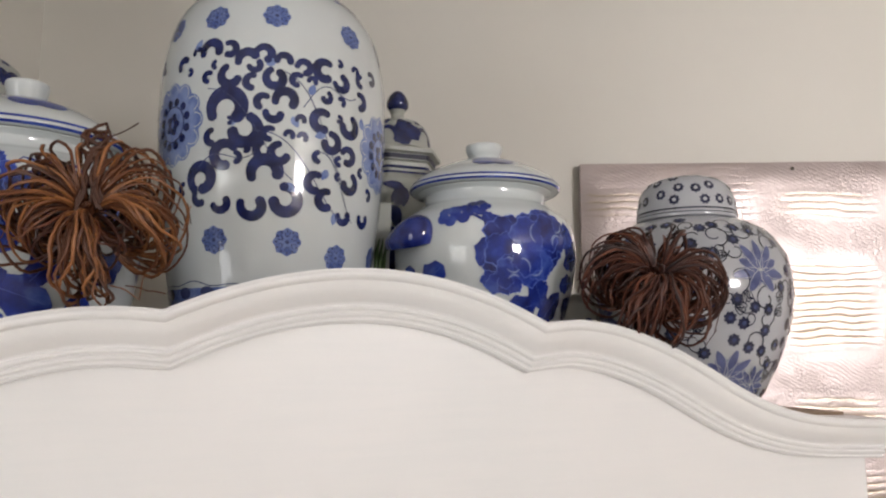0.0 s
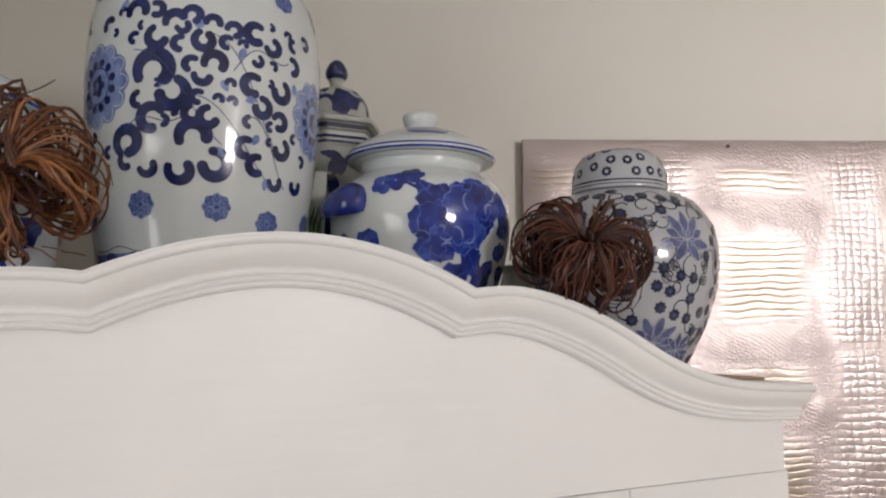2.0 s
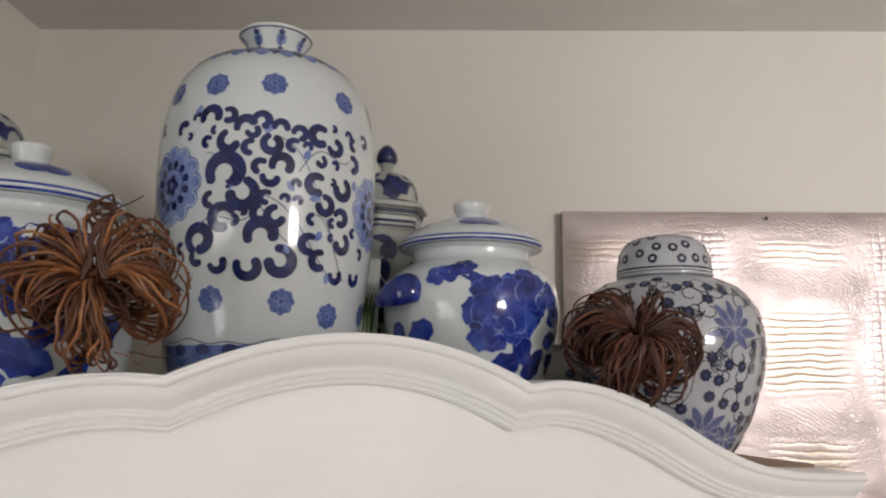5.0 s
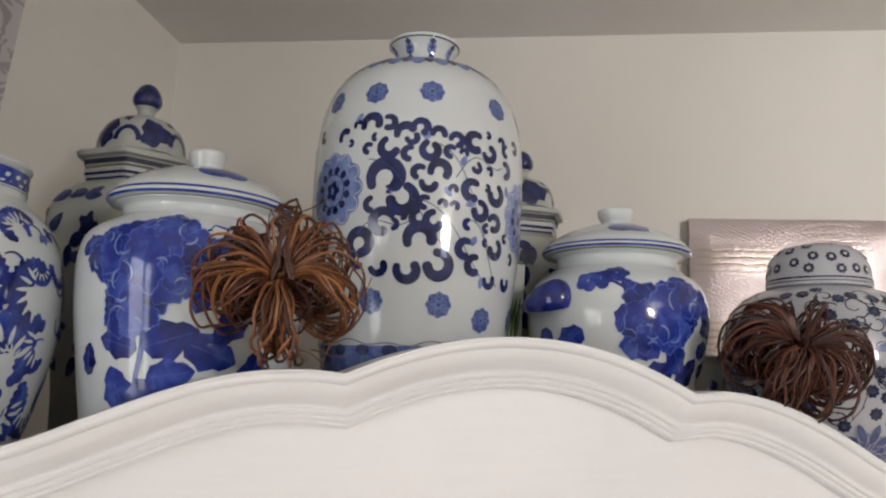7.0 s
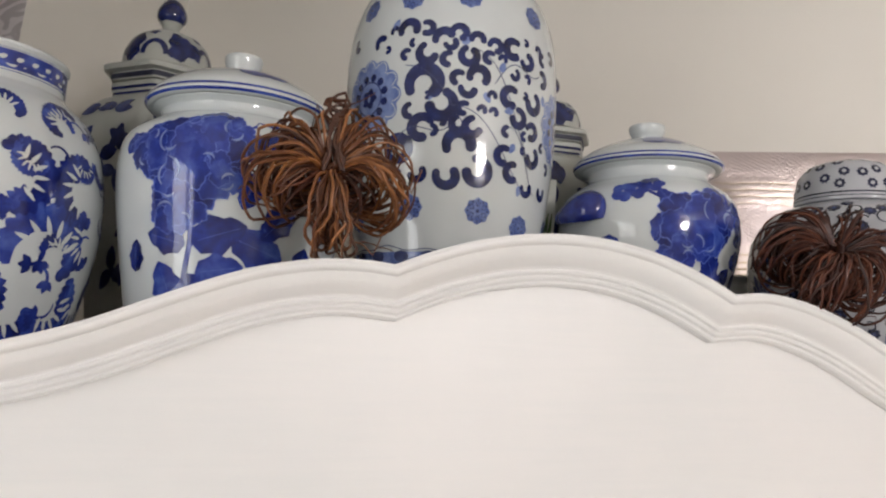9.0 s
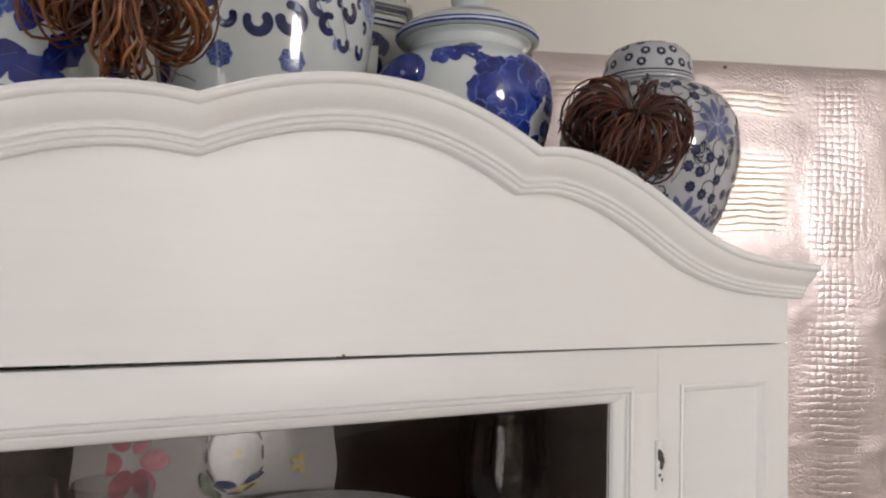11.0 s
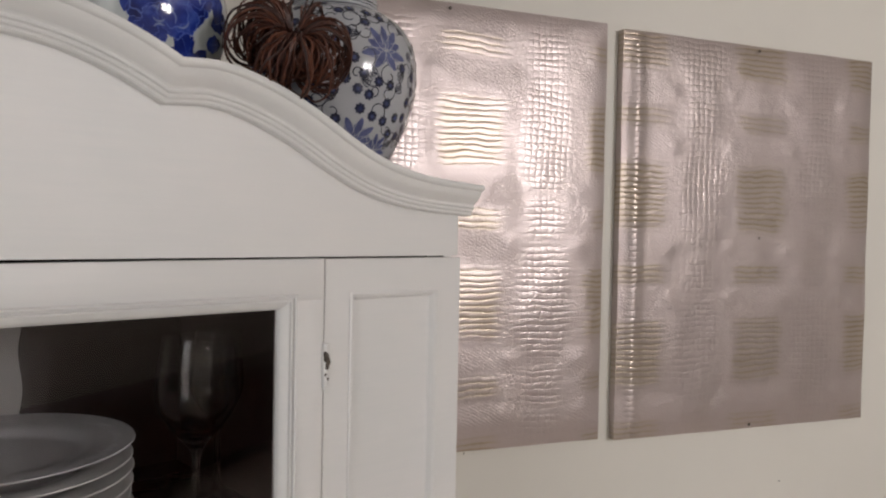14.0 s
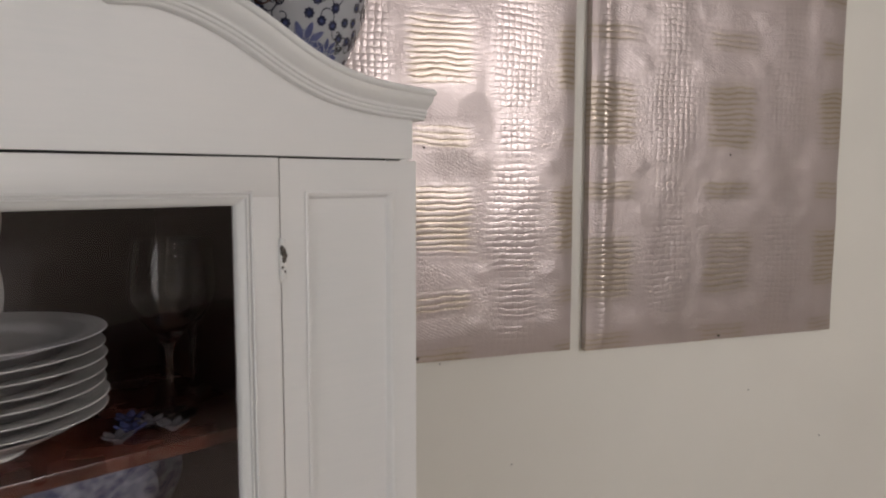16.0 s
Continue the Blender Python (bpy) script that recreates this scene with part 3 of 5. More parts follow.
# side pilasters with a sunk panel
for sign in (-1, 1):
    a, b_ = 0.4205, HALF
    pil = new("pilaster", None)
    pil.parent = cabinet
    p0, p1, zt, zb = 0.472, 0.637, 1.640, 0.96
    bm = bmesh.new()
    for x0, x1, z0, z1 in ((a, p0, 0.858, 1.698), (p1, b_, 0.858, 1.698), (p0, p1, zt, 1.698), (p0, p1, 0.858, zb)):
        xa, xb = sorted((sign * x0, sign * x1))
        box(bm, xa, xb, 0.0, 0.020, z0, z1)
    bmesh.ops.remove_doubles(bm, verts=bm.verts, dist=0.0001)
    part("frame", bm, PAINT, pil)
    bm = bmesh.new()
    strip = [(-0.008, -0.0005), (-0.008, -0.002), (-0.005, -0.0034), (-0.002, -0.002), (0.0, 0.001), (0.003, 0.006), (0.005, 0.0095)]
    cor = []
    for sx, sz in ((-1, -1), (-1, 1), (1, 1), (1, -1)):
        gx, gz = (p1 if sx > 0 else p0), (zt if sz > 0 else zb)
        cor.append([bm.verts.new((sign * (gx - sx * q), y, gz - sz * q)) for q, y in strip])
    for ca, cb in zip(cor, cor[1:] + cor[:1]):
        for k in range(len(strip) - 1):
            bm.faces.new((ca[k], cb[k], cb[k + 1], ca[k + 1]))
    part("bead", bm, PAINT, pil)
    xa, xb = sorted((sign * p0, sign * p1))
    part("panel", block(xa, xb, 0.009, 0.019, zb, zt), PAINT, pil)

# one wide glazed door, sagging a little on its hinges: the gap above it opens towards the free side
door = new("door", None)
door.parent = cabinet
tagged(door, "white glazed cabinet door with a moulded frame")
D0, D1, G0, G1, GZ0, GZ1 = -0.4165, 0.4165, -0.345, 0.349, 0.945, 1.628


def door_rail(x0, x1, zlo0, zlo1, zhi0, zhi1):
    bm = bmesh.new()
    v = [bm.verts.new(q) for q in ((x0, -0.004, zlo0), (x1, -0.004, zlo1), (x1, -0.004, zhi1), (x0, -0.004, zhi0),
                                   (x0, 0.019, zlo0), (x1, 0.019, zlo1), (x1, 0.019, zhi1), (x0, 0.019, zhi0))]
    for q in ((0, 1, 2, 3), (7, 6, 5, 4), (0, 4, 5, 1), (2, 6, 7, 3), (0, 3, 7, 4), (1, 5, 6, 2)):
        bm.faces.new([v[i] for i in q])
    bmesh.ops.bevel(bm, geom=list(bm.edges), offset=0.0005, segments=2, profile=0.5, affect="EDGES")
    return bm


part("rail", door_rail(D0, D1, GZ1 + 0.012, GZ1 + 0.012, 1.6958, 1.6988), PAINT, door)
part("rail", door_rail(D0, D1, 0.87, 0.87, GZ0 - 0.012, GZ0 - 0.012), PAINT, door)
part("stile", door_rail(D0, G0 - 0.012, GZ0 - 0.0121, GZ0 - 0.0121, GZ1 + 0.0121, GZ1 + 0.0121), PAINT, door)
part("stile", door_rail(G1 + 0.012, D1, GZ0 - 0.0121, GZ0 - 0.0121, GZ1 + 0.0121, GZ1 + 0.0121), PAINT, door)
# Dark strip fills the gap beside the door in place of its shade.
part("gap_shade_strip", block(0.4168, 0.4202, 0.0035, 0.021, 0.88, 1.697), INSIDE, cabinet, "dark strip standing in for the shade in the gap beside the door")
BEAD = [(-0.0215, -0.0045), (-0.0215, -0.0085), (-0.0195, -0.0105), (-0.0170, -0.0090), (-0.0162, -0.0045), (-0.0150, -0.0042), (-0.0138, -0.0080), (-0.0118, -0.0072), (-0.0110, -0.003), (-0.0065, 0.0), (-0.002, 0.005), (0.0, 0.010), (0.0, 0.018)]
bm = bmesh.new()
cor = []
for sx, sz in ((-1, -1), (1, -1), (1, 1), (-1, 1)):
    gx, gz = (G1 if sx > 0 else G0), (GZ1 if sz > 0 else GZ0)
    cor.append([bm.verts.new((gx - sx * q, y, gz - sz * q)) for q, y in BEAD])
for a, b_ in zip(cor, cor[1:] + cor[:1]):
    for k in range(len(BEAD) - 1):
        bm.faces.new((a[k], b_[k], b_[k + 1], a[k + 1]))
part("glazing_bead", bm, PAINT, door, smooth=True)
pane = part("glass_pane", block(G0 + 0.001, G1 - 0.001, 0.0115, 0.0145, GZ0 + 0.001, GZ1 - 0.001), PANE, door, "clear glass pane")
pane.visible_shadow = False
for z in (1.545, 1.02):
    bm = bmesh.new()
    tube(bm, [(0.4185, -0.006, z - 0.032), (0.4185, -0.006, z + 0.032)], 0.0045, 10)
    for k in range(-2, 3):
        tube(bm, [(0.4185, -0.006, z + k * 0.0145 - 0.0015), (0.4185, -0.006, z + k * 0.0145 + 0.0015)], 0.0052, 10)
    hinge = part("hinge", bm, PAINT, door, "painted hinge, chipped to dark metal")
    bm = bmesh.new()
    for k, (dx, dz, r) in enumerate(((0.0, 0.012, 0.0050), (0.0025, 0.006, 0.0045), (0.001, 0.0, 0.004), (-0.001, -0.013, 0.0026), (0.002, -0.018, 0.0022), (-0.002, 0.017, 0.0035))):
        bmesh.ops.create_icosphere(bm, subdivisions=2, radius=r, matrix=Matrix.LocRotScale((0.4185 + dx, -0.0095, z + dz), None, (1, 0.5, 1.5)))
    part("worn_metal", bm, STEEL, hinge)
bm = bmesh.new()
bmesh.ops.create_icosphere(bm, subdivisions=2, radius=0.0022, matrix=pose(0.450, -0.036, 1.838))
part("nail_head", bm, STEEL, cabinet, "small dark nail head")
bm = bmesh.new()
bmesh.ops.create_icosphere(bm, subdivisions=2, radius=0.0016, matrix=pose(-0.033, -0.011, 1.7022))
part("nail_head", bm, STEEL, cabinet, "small dark nail head")

# ---- embossed panels on the wall ----


def wall_panel(x0, x1, z0, z1, label, seed, covering):
    ob = thing("wall_panel", pose(x0, ROOM_F, z0), label, "wall panel", "embossed panels on the wall")
    w, h, t = x1 - x0, z1 - z0, 0.038
    nx, nz = 44, 54
    bm = bmesh.new()
    noise.seed_set(seed)
    grid = {}
    for i in range(nx + 1):
        for k in range(nz + 1):
            fx, fz = i / nx, k / nz
            edge = min(fx, 1 - fx, fz, 1 - fz)
            soft = 0.010 * max(0.0, 1 - edge * 14) ** 2.2
            lump = 0.0016 * noise.noise(Vector((fx * 7 + seed, fz * 8, 0.3))) + 0.001 * math.sin(fx * 31 + seed) * math.sin(fz * 17)
            wob = 0.0025 * noise.noise(Vector((fx * 4, fz * 4, seed))) if edge == 0 else 0.0
            grid[i, k] = bm.verts.new((fx * w + wob, -t + soft + lump, fz * h + wob))
    for i in range(nx):
        for k in range(nz):
            bm.faces.new((grid[i, k], grid[i + 1, k], grid[i + 1, k + 1], grid[i, k + 1]))
    loop = [grid[i, 0] for i in range(nx + 1)] + [grid[nx, k] for k in range(1, nz + 1)] + [grid[i, nz] for i in range(nx - 1, -1, -1)] + [grid[0, k] for k in range(nz - 1, 0, -1)]
    rim = [bm.verts.new((v.co.x, -0.0005, v.co.z)) for v in loop]
    for a in range(len(loop)):
        b_ = (a + 1) % len(loop)
        bm.faces.new((loop[a], loop[b_], rim[b_], rim[a]))
    bm.faces.new(rim)
    part("covering", bm, covering, ob)
    for fx, fz in ((0.5, 0.985), (0.5, 0.012), (0.52, 0.5)):
        bm = bmesh.new()
        bmesh.ops.create_uvsphere(bm, u_segments=12, v_segments=6, radius=0.0045 if fz != 0.5 else 0.0035, matrix=pose(fx * w, -t - 0.001, fz * h) @ Matrix.Diagonal((1, 0.5, 1, 1)))
        part("nail", bm, STEEL, ob, "small dark upholstery nail")
    return ob


wall_panel(0.277, 1.210, 1.173, 2.323, "pinkish silver embossed reptile-look panel hung beside the cabinet", 3, VINYL)
wall_panel(1.263, 2.197, 1.166, 2.315, "pinkish silver embossed reptile-look panel on the beige wall", 8, VINYL_FOLDED)
for k, (x, z) in enumerate(((1.041, 0.842), (1.891, 0.98), (2.205, 0.79), (0.82, 1.158))):
    bm = bmesh.new()
    bmesh.ops.create_icosphere(bm, subdivisions=2, radius=0.0022)
    ob = new("wall_nail", finish("wall_nail", bm, STEEL))
    ob.matrix_world = pose(x, ROOM_F - 0.001, z)
    tagged(ob, "tiny dark nail stuck in the beige wall", "nail", "nails in the wall")

# ---- curtain by the side wall ----
curtain = thing("curtain", pose(ROOM_L + 0.055, 0, 0), "grey damask curtain hanging in folds", "curtain")
bm = bmesh.new()
cols = []
for k in range(121):
    y = 0.252 + 0.60 * k / 120
    col = []
    for j in range(25):
        z = 0.06 + (2.66 - 0.06) * j / 24
        flare = (z - 1.2) * 0.10 * (k / 120)
        x = 0.040 * math.sin(k / 120 * 2 * math.pi * 6.2 + 0.3 * math.sin(z * 2)) + 0.008 * math.sin(k * 0.31 + z)
        col.append(bm.verts.new((x, y + flare - 0.005, z)))
    cols.append(col)
for a, b_ in zip(cols, cols[1:]):
    for j in range(24):
        bm.faces.new((a[j], b_[j], b_[j + 1], a[j + 1]))
bmesh.ops.solidify(bm, geom=list(bm.faces), thickness=0.0015)
part("cloth", bm, DAMASK, curtain)
bm = bmesh.new()
tube(bm, [(0, 0.2, 2.675), (0, 1.16, 2.675)], 0.012, 12)
rod = part("rod", bm, STEEL, curtain)

# ---- blue and white jars on the cabinet ----


def jar_pose(x, y, turn=0.0, z=TOP + 0.001):
    """Stands at (x, y) with its front towards the middle of the walk."""
    return pose(x, y, z, 0, 0, math.degrees(math.atan2(-x, y + 0.03)) + turn)


def dense(points, drop=TOP, per=5):
    return [(max(0.0, r), z - drop) for r, z in spline(points, per)]


def medallion(b, az, z, r):
    b.blob(az, z, 0, 0, lambda a: r * (0.93 + 0.07 * math.cos(8 * a)), 32)


def rosette(br_pale, br_dark, outline, az, z, r):
    br_pale.blob(az, z, 0, 0, lambda t: r * (0.90 + 0.10 * abs(math.cos(6 * t))), 72)
    for k in range(12):
        a = radians(30 * k)
        c_, s_ = math.cos(a), math.sin(a)
        arc = [(0.74 + 0.22 * math.cos(q * 0.28 - 1.54), 0.17 * math.sin(q * 0.28 - 1.54)) for q in range(12)]
        outline.ribbon(az, z, [(r * (u * c_ - v * s_), r * (u * s_ + v * c_)) for u, v in arc], [0.0011] * 12, 0.0003)
    for k in range(12):
        a = 30 * k + 15
        br_dark.blob(az, z, r * 0.53 * math.cos(radians(a)), r * 0.53 * math.sin(radians(a)), lambda t: r * 0.10, 10, 0.0003)
    br_dark.ribbon(az, z, [(r * 0.42 * math.cos(q * 0.2618), r * 0.42 * math.sin(q * 0.2618)) for q in range(25)], [0.0015] * 25, 0.0003)
    br_dark.blob(az, z, 0, 0, lambda t: r * 0.27 * (0.85 + 0.15 * math.cos(5 * t)), 30, 0.0003)
    br_pale.petal(az, z, 0, -r * 0.1, r * 0.22, r * 0.1, 90, 0.0005)


rnd = random.Random(5)

# tall vase with navy scrolls
VASE = dense([(0.0, 1.823), (0.098, 1.823), (0.103, 1.835), (0.108, 1.88), (0.119, 1.96), (0.129, 2.02), (0.138, 2.09), (0.1425, 2.16), (0.1425, 2.23),
              (0.137, 2.276), (0.124, 2.318), (0.100, 2.347), (0.068, 2.364), (0.044, 2.370)], per=5) + \
    dense([(0.0385, 2.374), (0.037, 2.381), (0.040, 2.392), (0.046, 2.401), (0.0505, 2.4065), (0.0495, 2.4095), (0.045, 2.407), (0.036, 2.394), (0.033, 2.374), (0.033, 2.30)], per=3)
vase = thing("tall_vase", jar_pose(-0.231, 0.932), "tall white porcelain vase with navy scrolls and pale rosettes", "vase")
part("body", lathe(VASE, 96), GLAZE, vase)
OUT = [q for q in VASE if q[1] <= 2.4065 - TOP][:len(VASE) - 9]
b = Brush(OUT)
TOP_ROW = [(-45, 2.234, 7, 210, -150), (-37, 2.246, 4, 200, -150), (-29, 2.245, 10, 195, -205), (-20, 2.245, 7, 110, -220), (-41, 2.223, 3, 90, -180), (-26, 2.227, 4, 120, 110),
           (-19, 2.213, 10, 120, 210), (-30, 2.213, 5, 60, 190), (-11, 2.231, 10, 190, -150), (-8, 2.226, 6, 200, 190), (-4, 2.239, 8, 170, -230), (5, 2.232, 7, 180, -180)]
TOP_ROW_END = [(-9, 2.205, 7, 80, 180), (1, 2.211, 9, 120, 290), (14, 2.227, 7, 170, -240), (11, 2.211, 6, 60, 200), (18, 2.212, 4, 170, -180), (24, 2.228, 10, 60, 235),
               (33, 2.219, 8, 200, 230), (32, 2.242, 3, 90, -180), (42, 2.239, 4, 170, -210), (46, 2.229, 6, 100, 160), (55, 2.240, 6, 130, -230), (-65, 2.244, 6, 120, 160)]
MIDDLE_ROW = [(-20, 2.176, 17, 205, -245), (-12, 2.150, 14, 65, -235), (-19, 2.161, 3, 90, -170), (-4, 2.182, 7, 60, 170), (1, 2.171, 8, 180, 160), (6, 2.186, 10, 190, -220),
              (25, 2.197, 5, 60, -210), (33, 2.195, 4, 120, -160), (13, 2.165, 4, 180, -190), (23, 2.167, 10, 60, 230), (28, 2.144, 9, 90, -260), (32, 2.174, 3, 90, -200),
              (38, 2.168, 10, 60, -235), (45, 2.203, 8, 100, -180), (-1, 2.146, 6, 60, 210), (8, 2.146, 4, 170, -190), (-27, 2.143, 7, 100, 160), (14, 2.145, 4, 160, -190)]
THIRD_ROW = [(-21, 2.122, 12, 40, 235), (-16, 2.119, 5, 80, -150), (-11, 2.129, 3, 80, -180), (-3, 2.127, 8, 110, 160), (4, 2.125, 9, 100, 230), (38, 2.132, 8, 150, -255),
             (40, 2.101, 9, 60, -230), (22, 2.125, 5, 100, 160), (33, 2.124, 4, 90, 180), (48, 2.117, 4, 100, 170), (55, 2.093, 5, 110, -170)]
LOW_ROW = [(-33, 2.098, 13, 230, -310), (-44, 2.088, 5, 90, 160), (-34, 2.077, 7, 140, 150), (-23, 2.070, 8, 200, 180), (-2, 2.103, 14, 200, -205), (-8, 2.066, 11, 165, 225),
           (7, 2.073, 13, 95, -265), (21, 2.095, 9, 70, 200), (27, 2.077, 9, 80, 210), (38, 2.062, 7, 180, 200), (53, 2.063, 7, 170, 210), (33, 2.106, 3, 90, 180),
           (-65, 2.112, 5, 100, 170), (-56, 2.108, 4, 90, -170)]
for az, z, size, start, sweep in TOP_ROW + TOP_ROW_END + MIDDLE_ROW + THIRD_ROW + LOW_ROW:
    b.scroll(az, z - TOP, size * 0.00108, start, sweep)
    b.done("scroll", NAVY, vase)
# round the back the same scrolls go on
for k in range(60):
    az, z = rnd.uniform(76, 282), rnd.uniform(2.06, 2.25)
    b.scroll(az, z - TOP, rnd.uniform(0.005, 0.012), rnd.uniform(0, 360), rnd.choice((-1, 1)) * rnd.uniform(170, 250))
    b.done("scroll", NAVY, vase)
# pale leaves that lie behind the scrolls
for az, z, a in ((-3, 2.226, 30), (17, 2.196, 70), (-16, 2.168, 250), (9, 2.168, 300), (25, 2.153, 200), (7, 2.092, 320), (27, 2.112, 240), (33, 2.064, 260), (-38, 2.249, 60), (47, 2.17, 100)):
    b.petal(az, z - TOP, 0, 0, 0.014, 0.009, a)
    b.done("pale_leaf", WASH, vase)
for az, z, dx, up in ((-30, 2.20, 0.10, -0.09), (-8, 2.15, 0.11, -0.08), (5, 2.22, 0.08, -0.11), (-40, 2.09, 0.08, 0.05), (14, 2.18, 0.07, 0.04), (20, 2.13, 0.06, -0.06)):
    pts = [(dx * t, up * t + 0.015 * math.sin(t * 5)) for t in (k / 20 for k in range(21))]
    b.ribbon(az, z - TOP, pts, [0.0012] * 21)
    b.done("tendril", SLATE, vase)
p, d, o = Brush(OUT), Brush(OUT), Brush(OUT)
for az, z, r in ((-52, 2.166, 0.050), (66, 2.150, 0.050), (170, 2.17, 0.050)):
    rosette(p, d, o, az, z - TOP, r)
    whole = p.done("rosette", WASH, vase, "pale blue rosette")
    o.done("petal_outline", GLAZE, whole)
    d.done("rosette_heart", NAVY, whole)
for az, z in ((-58, 2.288), (-29, 2.288), (1, 2.289), (41, 2.284), (75, 2.29), (110, 2.29), (150, 2.29), (200, 2.29), (-90, 2.29), (-66, 2.02), (-27, 2.029), (9, 2.027), (36, 2.013), (70, 2.02), (120, 2.02), (180, 2.02), (-120, 2.02)):
    medallion(p, az, z - TOP, 0.0162)
    for k in range(12):
        a = radians(k * 30)
        d.petal(az, z - TOP, 0.0105 * math.cos(a), 0.0105 * math.sin(a), 0.0038, 0.0022, k * 30, 0.0003)
        d.ribbon(az, z - TOP, [(q * math.cos(a + 0.26), q * math.sin(a + 0.26)) for q in (0.006, 0.008, 0.010, 0.012)], [0.0006, 0.0008, 0.0008, 0.0005], 0.0003)
        if k % 2:
            d.blob(az, z - TOP, 0.0062 * math.cos(a), 0.0062 * math.sin(a), lambda t: 0.0011, 7, 0.0003)
    d.blob(az, z - TOP, 0, 0, lambda t: 0.0022, 8, 0.0003)
    whole = p.done("medallion", MEDAL, vase)
    d.done("medallion_dots", SLATE, whole)
p.ring(1.955 - TOP, 0.045)
p.done("foot_band", MEDAL, vase, "slate blue foot band")
for k in range(22):
    d.blob(k * 360 / 22, 1.972 - TOP, 0, 0, lambda a: 0.0095 * (0.85 + 0.15 * math.cos(2 * a)), 18, 0.0003)
    d.done("foot_figure", SLATE, vase)
    p.petal(k * 360 / 22 + 8, 2.347 - TOP, 0, 0.006, 0.026, 0.020, 270)
    p.done("shoulder_petal", WASH, vase)
    d.petal(k * 360 / 22, 2.349 - TOP, 0, 0.006, 0.024, 0.013, 270, 0.0003)
    d.done("shoulder_tip", SLATE, vase)
for k in range(8):
    p.blob(k * 45 + 10, 2.391 - TOP, 0, 0, lambda a: 0.0085 * (0.7 + 0.3 * abs(math.sin(a))), 18)
    wash = p.done("neck_figure", WASH, vase)
    for dz, r in ((2.3995, 0.0052), (2.3925, 0.0038), (2.386, 0.0028), (2.3795, 0.0042)):
        d.blob(k * 45 + 10, dz - TOP, 0, 0, lambda a: r * (0.82 + 0.18 * math.cos(4 * a)), 14, 0.0003)
        d.done("neck_dot", SLATE, wash)
d.ribbon(0, 1.981 - TOP, [(0.1226 * 2 * math.pi * q / 264, 0.0020 * math.sin(q * 0.357) + 0.0022 * math.sin(q * 0.143)) for q in range(265)], [0.0011] * 265, 0.0003)
d.done("foot_wave", SLATE, vase)
for z, width in ((2.4045, 0.0016), (2.3725, 0.003)):
    d.ring(z - TOP, width, 0.0003)
    d.done("neck_line", NAVY, vase)


def peony(paint, pale, az, z, r, seed, owner):
    """A full, frilled bloom of many overlapping petals with pale veins."""
    g = random.Random(seed)
    paint.blob(az, z, 0, 0, lambda t: r * 0.34 * (0.90 + 0.10 * math.sin(6 * t)), 30, 0.00125)
    flower = paint.done("peony", COBALT, owner, "cobalt painted peony")
    for k in range(11):
        a = (40 * k if k < 9 else 90 + 180 * k) + g.uniform(-12, 12)
        rr = r * (g.uniform(0.48, 0.66) if k < 9 else 0.28)
        s = r * g.uniform(0.36, 0.48)
        ph = g.uniform(0, 6)
        edge = lambda t: s * (0.90 + 0.08 * math.sin(5 * t + ph) + 0.06 * math.sin(11 * t + 2 * ph))
        x, y = rr * math.cos(radians(a)), rr * math.sin(radians(a))
        pale.blob(az, z, x, y, lambda t: edge(t) * (1.0 + 0.05 * max(0.0, math.sin(t - radians(a) + 1.2))), 36, 0.00011 * k)
        pale.done("petal_rim", MID_BLUE, flower)
        paint.blob(az, z, x, y, lambda t: edge(t) - 0.0007, 36, 0.00011 * k + 0.00006)
        paint.done("petal", COBALT, flower)
    for k in range(3):
        a, c0 = g.uniform(0, 360), g.uniform(0, 360)
        x, y, s = r * 0.5 * math.cos(radians(a)), r * 0.5 * math.sin(radians(a)), r * g.uniform(0.16, 0.30)
        pts = [(x + s * math.cos(radians(c0 + 12 * q)), y + s * math.sin(radians(c0 + 12 * q))) for q in range(11)]
        pale.ribbon(az, z, pts, [0.0022 * math.sin(math.pi * (q + 0.4) / 11) + 0.0003 for q in range(11)], 0.0016)
        pale.done("petal_fold", WASH, flower)


def leaf(paint, pale, az, z, r, angle, owner):
    paint.petal(az, z, -r * math.cos(radians(angle)), -r * math.sin(radians(angle)), 2 * r, r * 1.35, angle, 0.0001, 0.15)
    c, s = math.cos(radians(angle)), math.sin(radians(angle))
    pale.ribbon(az, z, [((q / 8 - 0.5) * 1.5 * r * c, (q / 8 - 0.5) * 1.5 * r * s) for q in range(9)], [0.0005] * 9, 0.0006)
    blade = paint.done("leaf", COBALT, owner)
    pale.done("leaf_vein", MID_BLUE, blade)


def lidded_jar(name, x, y, body, lid, knob, label, rings):
    ob = thing(name, jar_pose(x, y), label, "jar", "blue and white lidded jars")
    part("body", lathe(dense(body), 96), GLAZE, ob)
    cover = part("lid", lathe(dense(lid), 96), GLAZE, ob)
    part("knob", lathe(dense(knob), 40), GLAZE, cover)
    b_ = Brush(dense(lid))
    for z, w in rings:
        b_.ring(z - TOP, w)
    zk = knob[0][1]
    for k in range(4):
        b_.blob(k * 90 + 10, zk - 0.014 - TOP, 0, 0, lambda a: 0.027 * (0.55 + 0.45 * abs(math.cos(a))), 24)
    b_.done("lid_stripes", COBALT, cover, "cobalt stripes")
    return ob


